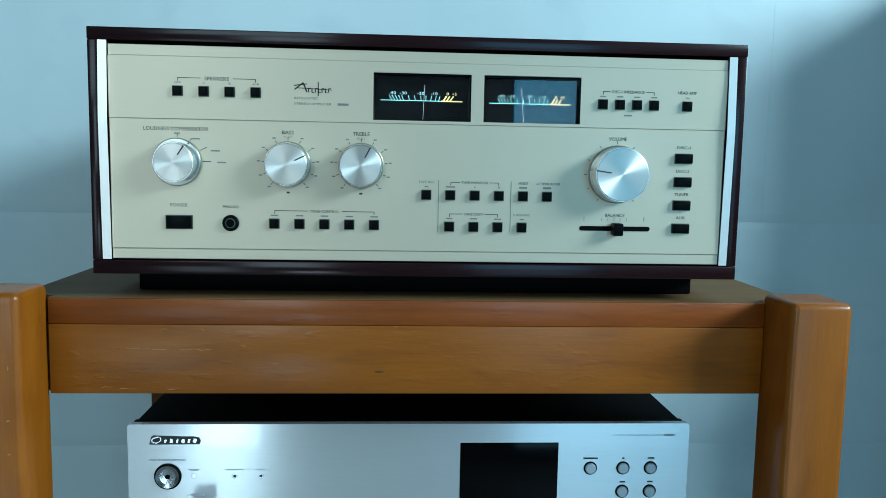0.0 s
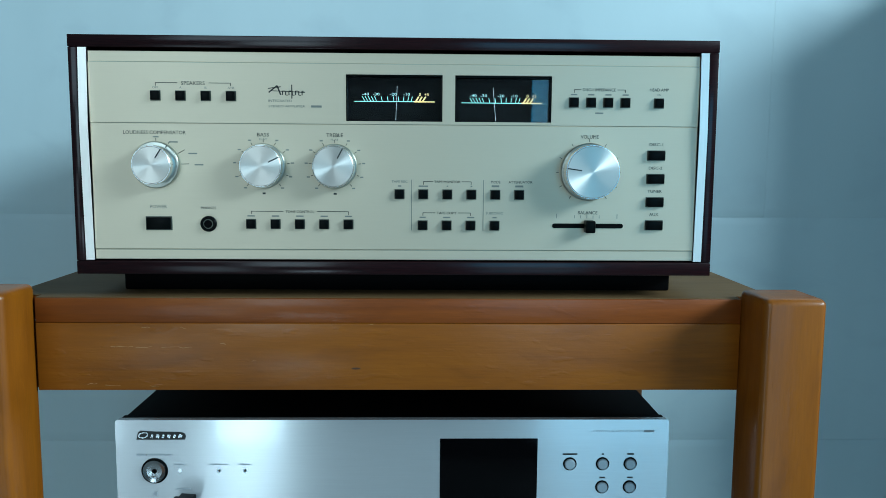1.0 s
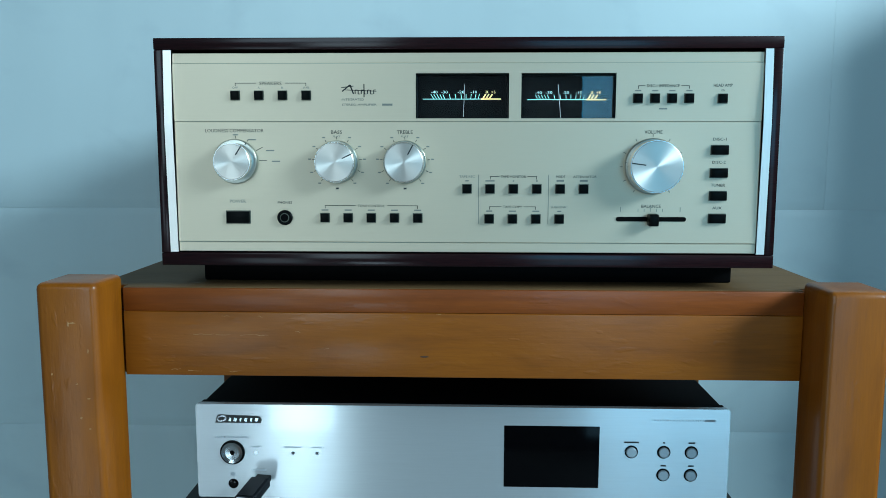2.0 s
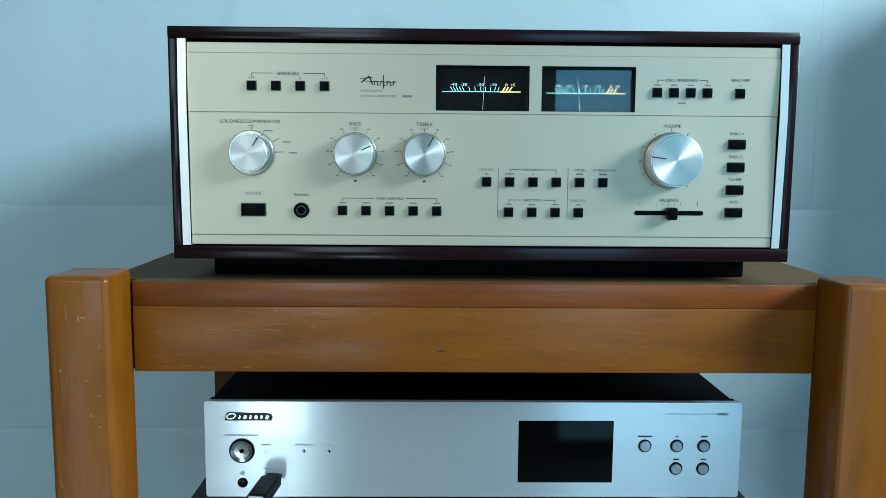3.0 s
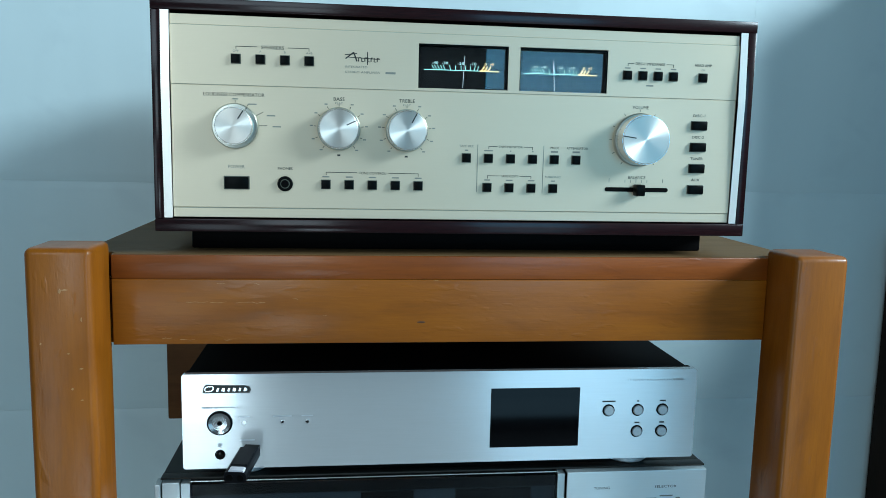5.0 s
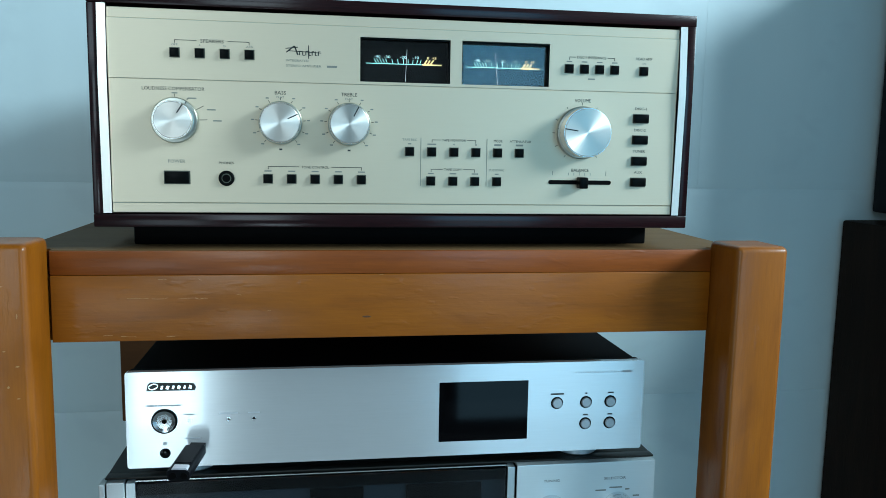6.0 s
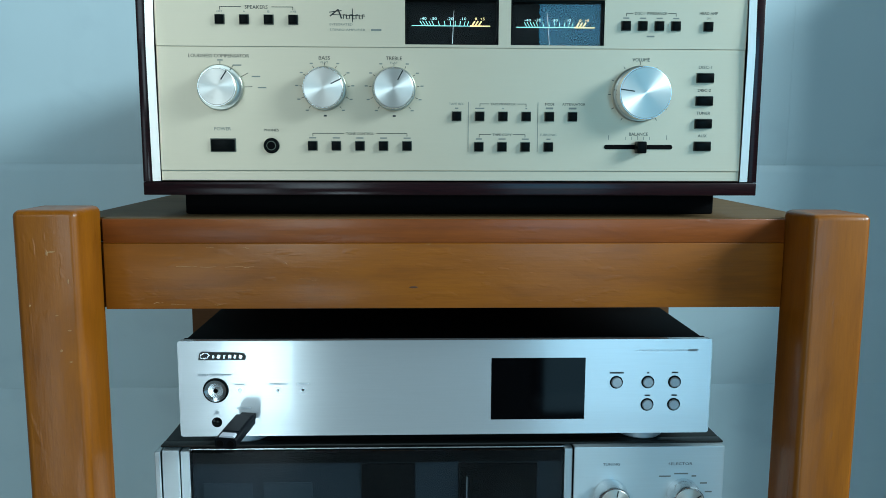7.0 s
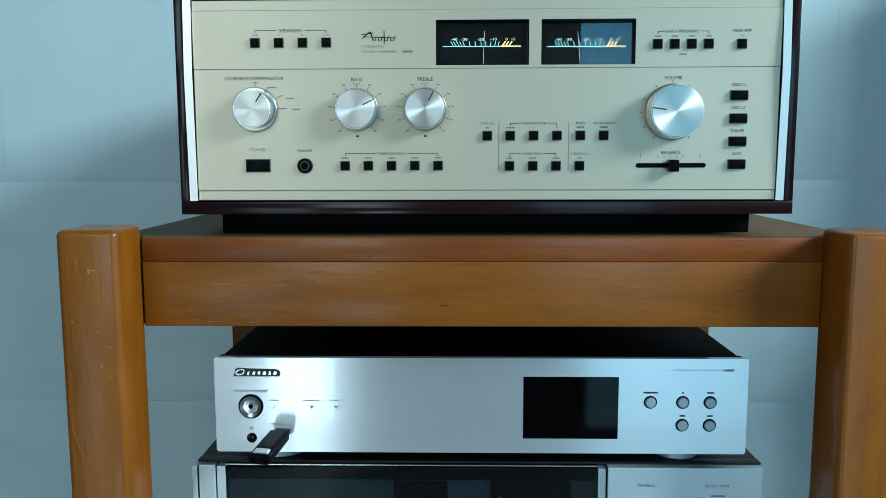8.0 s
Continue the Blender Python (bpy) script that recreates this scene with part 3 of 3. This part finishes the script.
tiny_bar(0.1038, 1.0636, 0.0030)
for x in (0.0437, 0.0955):
    bm = bmesh.new()
    bar(bm, x, 1.0540, x, 1.0908, 0.00045, INK_Y, INK_Y + 0.0001)
    part("divider_line", bm, GREY_INK, amp)

# cartridge load and head amp
for i in range(4):
    push_button(0.1594 + i * 0.01235, 1.1468)
    tiny_bar(0.1594 + i * 0.01235, 1.1524, 0.0044)
label_text("DISC-1 IMPEDANCE", 0.1775, 1.1559, 0.0236, 0.0021)
bracket(0.1594, 0.1965, 1.1559, 0.1645, 0.1905)
tiny_bar(0.1779, 1.1393, 0.0058, 0.0011)
push_button(0.2206, 1.1466)
label_text("HEAD AMP", 0.2206, 1.1562, 0.0136, 0.0021)
label_text("ON", 0.2206, 1.1526, 0.0026, 0.0015, GREY_INK)

# source selector and balance
for z, word, w in ((1.1093, "DISC-1", 0.0098), (1.0924, "DISC-2", 0.0098), (1.0755, "TUNER", 0.0104), (1.0586, "AUX", 0.0068)):
    push_button(0.2200, z, 0.0122, 0.0066, 0.0030, "selector_button")
    label_text(word, 0.2199, z + 0.0079, w, 0.0021)
balance = part("balance_slot", plate(rounded(0.1458, 0.1975, 1.0562, 1.0596, 0.0016), FY - 0.0004, FY + 0.0005), HOLE, amp, "black balance slot")
part("slider", box(0.1687, 0.1757, FY - 0.0095, FY - 0.0003, 1.0533, 1.0622, 0.0009, 2), BUTTON, balance, smooth=True)
label_text("BALANCE", 0.1715, 1.0676, 0.0142, 0.0024)
bm = bmesh.new()
for i, x in enumerate((0.1490, 0.1620, 0.1665, 0.1710, 0.1755, 0.1800, 0.1930)):
    bar(bm, x, 1.0634, x, 1.0634 + (0.0022 if i in (1, 2, 4, 5) else 0.0034), 0.0004, INK_Y, INK_Y + 0.0001)
part("scale_ticks", bm, GREY_INK, amp)


# power meters
def meter(x0, x1, z0, z1, needle_x, needle_tilt, label):
    w = x1 - x0
    base = part("power_meter", box(x0, x1, FY + 0.0095, FY + 0.0125, z0, z1), DIAL_BLACK, amp, label)
    yd = FY + 0.0092
    part("dial_plate", box(x0 + 0.001, x1 - 0.001, yd, yd + 0.0002, z0 + 0.001, z1 - 0.001), DIAL_BLACK, base)
    zl = z0 + 0.445 * (z1 - z0)
    yt = yd - 0.0002
    split = x0 + 0.70 * w
    for a, b, m, t in ((x0 + 0.07 * w, split, LIT_TEAL, 0.00045), (split, x0 + 0.92 * w, LIT_AMBER, 0.0009)):
        bm = bmesh.new()
        bar(bm, a, zl, b, zl, t, yt, yt + 0.0001)
        part("scale_line", bm, m, base)
    for m, spots in ((LIT_TEAL, ((0.19, 0.5), (0.22, 0.5), (0.25, 0.45), (0.28, 0.4), (0.31, 0.36), (0.37, 0.2), (0.43, 0.12), (0.49, 0.06), (0.54, 0.0), (0.59, -0.1), (0.635, -0.2), (0.67, -0.25))),
                     (LIT_AMBER, ((0.72, -0.5), (0.755, -0.5), (0.79, -0.55)))):
        bm = bmesh.new()
        for u, lean in spots:
            x = x0 + u * w
            bar(bm, x, zl, x - lean * 0.0045, zl + 0.0036, 0.00040 if m is LIT_TEAL else 0.0010, yt, yt + 0.0001)
        part("scale_marks", bm, m, base)
    for u, word in ((0.195, "-40"), (0.305, "-30"), (0.485, "-20"), (0.625, "-10"), (0.765, "0"), (0.835, "+5")):
        lettering(word, x0 + u * w, zl + 0.0052, 0.0016 * len(word), 0.0020, yt, LIT_WHITE if u < 0.7 else LIT_AMBER, base, "figure")
    bm = bmesh.new()
    bar(bm, needle_x + needle_tilt, z0 + 0.0014, needle_x, z0 + 0.78 * (z1 - z0), 0.00028, yt - 0.0004, yt - 0.0002)
    part("needle", bm, NEEDLE, base)
    frame_bm = bmesh.new()
    for a, b, c, d in ((x0, x1, z0, z0 + 0.0007), (x0, x1, z1 - 0.0011, z1), (x0, x0 + 0.0007, z0 + 0.0007, z1 - 0.0011), (x1 - 0.0009, x1, z0 + 0.0007, z1 - 0.0011)):
        box(a, b, FY + 0.0008, FY + 0.0094, c, d, bm=frame_bm)
    part("meter_frame", frame_bm, BUTTON, base)
    pane = part("meter_glass", box(x0 + 0.0007, x1 - 0.0009, FY + 0.0054, FY + 0.0066, z0 + 0.0007, z1 - 0.0011), GLASS, base)
    pane.visible_shadow = False


meter(*METERS[0], 0.0330, -0.001, "black power meter with lit scale and white needle")
meter(*METERS[1], 0.1022, 0.0022, "black power meter with lit scale and white needle")

# the front plate sits slightly off the middle of its wooden case
for piece in amp.children:
    if piece.name.split(".")[0] not in ("base_plinth", "case_top", "case_bottom", "case_side", "back_panel", "chassis_front"):
        piece.location.x, piece.scale.x = -0.0009, 1.005

# ---- network player ----
NY = 0.6355
player = thing("network_audio_player", 0.03, 0.79, 0.8087, "slim network audio player with brushed silver front and black cover", "audio player")
part("front_panel", plate(rounded(-0.1885, 0.2475, 0.8215, 0.9015, 0.0022), NY, NY + 0.006), SILVER, player, "brushed silver aluminium front panel")
part("cover", box(-0.1872, 0.2462, NY + 0.018, 0.957, 0.8255, 0.8985, 0.0012), BLACK_STEEL, player, "matt black steel cover", smooth=True)
part("front_frame", box(-0.1876, 0.2466, NY + 0.0062, NY + 0.0178, 0.8235, 0.9000, 0.001), BLACK_STEEL, player)
for fx, fy in ((-0.142, 0.673), (0.200, 0.673), (-0.142, 0.92), (0.200, 0.92)):
    part("foot", turned_up(fx, fy, [(0.8087, 0.0175), (0.8100, 0.0190), (0.8180, 0.0190), (0.8250, 0.0175)]), BUTTON_SILVER, player, smooth=True)
part("display", box(0.0655, 0.1430, NY - 0.0003, NY + 0.002, 0.8340, 0.8862, 0.0002, 1), SCREEN, player, "black glossy display, switched off")
for x, z in ((0.1690, 0.8652), (0.1952, 0.8652), (0.2174, 0.8652), (0.1952, 0.8460), (0.2174, 0.8460)):
    ring = part("transport_button", lathe(x, z, [(NY + 0.001, 0.0054), (NY - 0.0003, 0.0054), (NY - 0.0003, 0.0044)], sides=32), BUTTON, player)
    part("button_cap", lathe(x, z, [(NY + 0.0005, 0.0042), (NY - 0.0018, 0.0042), (NY - 0.0024, 0.0036)], sides=32), BUTTON_SILVER, ring, "round silver button", smooth=True)
PN = NY - 0.00015
for x, z, w in ((0.1690, 0.8732, 0.0118), (0.1952, 0.8732, 0.0018), (0.2176, 0.8732, 0.0054), (0.1952, 0.8538, 0.0044), (0.2176, 0.8538, 0.0044)):
    tiny_bar(x, z, w, 0.0013, INK, PN, player)
lettering("NETWORK AUDIO PLAYER", 0.2060, 0.8920, 0.0400, 0.0013, PN, PALE_INK, player)
tiny_bar(0.2315, 0.8920, 0.0086, 0.0018, PALE_INK, PN, player)
power = part("power_button", lathe(-0.1588, 0.8605, [(NY + 0.001, 0.0103), (NY - 0.0008, 0.0103), (NY - 0.0012, 0.0092)], sides=40), BUTTON, player, smooth=True)
part("power_cap", lathe(-0.1588, 0.8605, [(NY - 0.0006, 0.0090), (NY - 0.0022, 0.0088), (NY - 0.0014, 0.0060), (NY - 0.0012, 0.0020)], sides=40), CAP, power, "chrome power button")
part("power_lamp", lathe(-0.1588, 0.8605, [(NY - 0.0010, 0.0017), (NY - 0.0017, 0.0016)], sides=20), HOLE, power)
tiny_bar(-0.1690, 0.8735, 0.0068, 0.0015, PALE_INK, PN, player)
tiny_bar(-0.1548, 0.8735, 0.0190, 0.0012, PALE_INK, PN, player)
part("status_led", lathe(-0.1393, 0.8605, [(NY + 0.001, 0.0016), (NY - 0.0004, 0.0015)], sides=20), LED_WHITE, player, "small lit white lamp")
for x in (-0.1084, -0.0882):
    led = part("indicator", lathe(x, 0.8605, [(NY + 0.001, 0.0016), (NY - 0.0004, 0.0016)], sides=20), CHROME, player)
    part("lens", lathe(x, 0.8605, [(NY, 0.0011), (NY - 0.0006, 0.0010)], sides=16), HOLE, led)
for x, w in ((-0.1393, 0.0085), (-0.1084, 0.0150), (-0.0882, 0.0095)):
    tiny_bar(x, 0.8655, w, 0.0010, PALE_INK, PN, player)
tiny_bar(-0.1588, 0.8416, 0.0032, 0.0030, PALE_INK, PN, player)
part("sensor_window", lathe(-0.1588, 0.8335, [(NY + 0.001, 0.0042), (NY - 0.0003, 0.0042), (NY - 0.0005, 0.0036)], sides=32), SCREEN, player, "round dark sensor window", smooth=True)
tiny_bar(-0.1370, 0.8455, 0.0120, 0.0010, PALE_INK, PN, player)
mark = part("maker_badge", plate([(-0.1722, 0.8858), (-0.1345, 0.8858), (-0.1335, 0.8886), (-0.1350, 0.8912), (-0.1385, 0.8920), (-0.1580, 0.8924), (-0.1690, 0.8930), (-0.1708, 0.8916)], PN - 0.0002, NY + 0.0005), INK, player, "black maker's badge with pale strokes")
bm = bmesh.new()
for k in range(16):
    a0, a1 = 2 * math.pi * k / 16, 2 * math.pi * (k + 1) / 16
    pts = [(-0.1668 + 0.0034 * math.cos(a) + 0.0010 * math.sin(a), 0.8894 + 0.0022 * math.sin(a)) for a in (a0, a1)]
    bar(bm, *pts[0], *pts[1], 0.0009, PN - 0.0004, PN - 0.0002)
for i in range(6):
    x = -0.1600 + i * 0.0044
    bar(bm, x - 0.0005, 0.8872, x + 0.0005, 0.8900, 0.0024 if i % 2 else 0.0016, PN - 0.0004, PN - 0.0002)
part("badge_strokes", bm, CHROME, mark)

# ---- memory stick in the player's socket ----
stick = thing("usb_stick", -0.1340, 0.6262, 0.8388, "black usb memory stick with a pale loop, plugged in", "usb stick")


def leaning(bm):
    """From the stick's own axes (x across, y out of the socket, z up) to its sagging place in the socket."""
    m = Matrix.Translation((-0.1340, 0.6262, 0.8388)) @ Matrix.Rotation(radians(-9.5), 4, "Z") @ Matrix.Rotation(radians(6.5), 4, "X")
    bmesh.ops.transform(bm, matrix=m, verts=bm.verts[:])
    return bm


part("plug", leaning(box(-0.0060, 0.0060, 0.0002, 0.0088, -0.0022, 0.0022, 0.0003)), BUTTON, stick)
body_bm = plate(rounded(-0.0086, 0.0086, -0.0045, 0.0045, 0.0028), -0.0400, 0.0)
part("stick_body", leaning(body_bm), STICK, stick, smooth=True)
part("top_plate", leaning(box(-0.0066, 0.0066, -0.0290, -0.0030, 0.0044, 0.0049, 0.0003, 1)), STICK, stick)
loop_bm = plate(rounded(-0.0052, 0.0068, 0.0030, 0.0058, 0.0013), -0.0392, -0.0335)
box(0.0052, 0.0070, -0.0396, -0.0350, -0.0024, 0.0046, 0.0005, 2, loop_bm)
part("stick_loop", leaning(loop_bm), STICK_PALE, stick, "pale translucent loop end", smooth=True)
for x in (-0.0042, 0.0042):
    part("end_hole", leaning(lathe(x, -0.0003, [(-0.0396, 0.0030), (-0.0403, 0.0028)], sides=18)), HOLE, stick)

# ---- tuner ----
TY = 0.6485
tuner = thing("radio_tuner", 0.026, 0.79, 0.652, "vintage silver radio tuner with wide dark glass dial", "tuner")
TX0, TX1, TZ0 = -0.2140, 0.2655, 0.664
part("cover", box(TX0 + 0.004, TX1 + 0.001, TY + 0.0119, 0.97, TZ0, 0.8085, 0.0015), DARK_TOP, tuner, "dark grey metal cover", smooth=True)
part("cover_lip", box(TX0 + 0.004, TX1 + 0.001, TY + 0.001, TY + 0.0118, 0.8067, 0.8085, 0.0006), DARK_TOP, tuner, smooth=True)
part("control_panel", box(0.1372, TX1, TY - 0.006, TY + 0.0115, TZ0, 0.8065, 0.0008), TUNER_SILVER, tuner, "satin silver control panel")
part("divider", box(0.1300, 0.1367, TY - 0.001, TY + 0.0115, TZ0, 0.8035, 0.0005), TUNER_SILVER, tuner)
part("end_trim", box(TX0, -0.2092, TY - 0.004, TY + 0.0115, TZ0, 0.8048, 0.0008), TUNER_SILVER, tuner)
part("end_panel", box(-0.2085, -0.1942, TY - 0.002, TY + 0.0115, TZ0, 0.8052, 0.0008), TUNER_SILVER, tuner)
part("dial_frame", box(-0.1936, -0.1862, TY, TY + 0.0115, TZ0, 0.8035, 0.0005), TUNER_SILVER, tuner)
part("dial_back", box(-0.1858, 0.1296, TY + 0.0080, TY + 0.0115, TZ0, 0.8030), DIAL_BLUE, tuner, "dark blue dial plate behind the glass")
part("dial_mask", box(-0.1858, 0.1296, TY + 0.0062, TY + 0.0078, 0.7900, 0.8028), DIAL_BLACK, tuner)
for x0, x1 in ((-0.0430, 0.0030), (0.0400, 0.1080)):
    part("dial_window", box(x0, x1, TY + 0.0062, TY + 0.0078, 0.690, 0.7888, 0.0005, 1), DIAL_BLACK, tuner, "black dial window")
# two paler plates stand in for window reflections in the dial glass
for x0, x1 in ((-0.1776, -0.1360), (-0.1270, -0.0850)):
    part("meter_face", box(x0, x1, TY + 0.0068, TY + 0.0078, 0.700, 0.7725, 0.0004, 1), DIAL_GREY, tuner, "blue-grey pane standing in for a reflection in the dial glass")
part("lower_strip", box(TX0, TX1, TY, TY + 0.0115, TZ0 - 0.006, TZ0 - 0.0004, 0.0005), TUNER_SILVER, tuner)
glass = part("dial_glass", box(-0.1858, 0.1296, TY + 0.0005, TY + 0.0025, TZ0, 0.8022, 0.0002, 1), GLASS_TUNER, tuner)
glass.visible_shadow = False
part("top_trim_line", box(-0.1858, 0.1296, TY + 0.0002, TY + 0.004, 0.8046, 0.8056), CHROME, tuner)
part("dial_pointer", box(0.0470, 0.0475, TY + 0.004, TY + 0.0045, 0.70, 0.7770), NEEDLE, tuner, "thin white dial pointer")
for fx, fy in ((-0.17, 0.68), (0.22, 0.68), (-0.17, 0.93), (0.22, 0.93)):
    part("foot", turned_up(fx, fy, [(0.652, 0.013), (0.660, 0.015), (0.6642, 0.015)], sides=24), BLACK_STEEL, tuner)
for x, angle, nm in ((0.1690, 10, "tuning_knob"), (0.2310, 55, "selector_knob")):
    y = TY - 0.0062
    k = part(nm, lathe(x, 0.7640, [(y, 0.0142), (y - 0.003, 0.0142), (y - 0.016, 0.0134), (y - 0.017, 0.0127)]), CHROME, tuner, smooth=True)
    part("knob_face", lathe(x, 0.7640, [(y - 0.0168, 0.0125), (y - 0.0174, 0.0119)], sides=64), SPUN, k)
    a = radians(angle)
    bm = bmesh.new()
    bar(bm, x + 0.006 * math.sin(a), 0.764 + 0.006 * math.cos(a), x + 0.0116 * math.sin(a), 0.764 + 0.0116 * math.cos(a), 0.0009, y - 0.0177, y - 0.0173)
    part("pointer", bm, INK, k)
TI = TY - 0.00615
lettering("TUNING", 0.1690, 0.7912, 0.0145, 0.0023, TI, INK, tuner)
lettering("SELECTOR", 0.2280, 0.7912, 0.0205, 0.0023, TI, INK, tuner)
for x, z, w in ((0.2150, 0.7802, 0.0100), (0.2290, 0.7824, 0.0120), (0.2400, 0.7802, 0.0040), (0.2485, 0.7738, 0.0060), (0.2530, 0.7660, 0.0060)):
    tiny_bar(x, z, w, 0.0012, GREY_INK, TI, tuner)

# ---- loudspeakers beside the rack ----
lower = thing("floor_cabinet", 0.90, 0.92, 0, "tall dark brown wooden loudspeaker cabinet standing on the floor", "loudspeaker")
part("cabinet_body", box(0.735, 1.08, 0.77, 1.070, 0.01, 0.986, 0.003), SPEAKER_BROWN, lower, smooth=True)
part("grille", box(0.750, 1.065, 0.758, 0.7695, 0.06, 0.97, 0.004), SPEAKER_BLACK, lower, "black cloth grille")
part("base", box(0.746, 1.07, 0.78, 1.06, 0, 0.0095), SPEAKER_BLACK, lower)
upper = thing("small_loudspeaker", 0.90, 0.92, 0.9862, "black box loudspeaker standing on a dark cabinet", "loudspeaker")
part("cabinet_body", box(0.777, 1.05, 0.78, 1.065, 0.9985, 1.40, 0.004), SPEAKER_BLACK, upper, smooth=True)
part("grille", box(0.795, 1.04, 0.768, 0.7795, 1.01, 1.388, 0.004), SPEAKER_BLACK, upper)
for fx in (0.81, 1.02):
    for fy in (0.81, 1.03):
        part("foot", box(fx - 0.012, fx + 0.012, fy - 0.012, fy + 0.012, 0.9863, 0.9983), SPEAKER_BLACK, upper)

# ---- wall blocks ----
BLOCK_L = 1.112
BLOCK_PROFILE = [(0.0060, 0.0), (0.0020, 0.0), (0.0014, 0.0040), (0.0005, 0.0085), (0.0, 0.0140), (0.0, COURSE - 0.0110), (0.0006, COURSE - 0.0065), (0.0014, COURSE - 0.0030), (0.0020, COURSE - 0.0002), (0.0060, COURSE - 0.0002)]
block_bm = bmesh.new()
block_end = block_bm.faces.new([block_bm.verts.new((0.0001, WALL_Y + y, z)) for y, z in BLOCK_PROFILE])
block_ext = bmesh.ops.extrude_face_region(block_bm, geom=[block_end])
bmesh.ops.translate(block_bm, vec=(BLOCK_L - 0.0002, 0, 0), verts=[v for v in block_ext["geom"] if isinstance(v, bmesh.types.BMVert)])
bmesh.ops.recalc_face_normals(block_bm, faces=block_bm.faces[:])
block_mesh = mesh_of("block", block_bm, PAINT, True)
z, row = BED - 2 * COURSE, 0
while z < 2.35:
    x = -0.605 - BLOCK_L + (0 if row == 3 else BLOCK_L / 2)
    while x < 2.4:
        if x + BLOCK_L > -2.0:
            b = new("block", block_mesh)
            b.location = (x, 0, z)
            b.parent = wall_north
        x += BLOCK_L
    z += COURSE
    row += 1
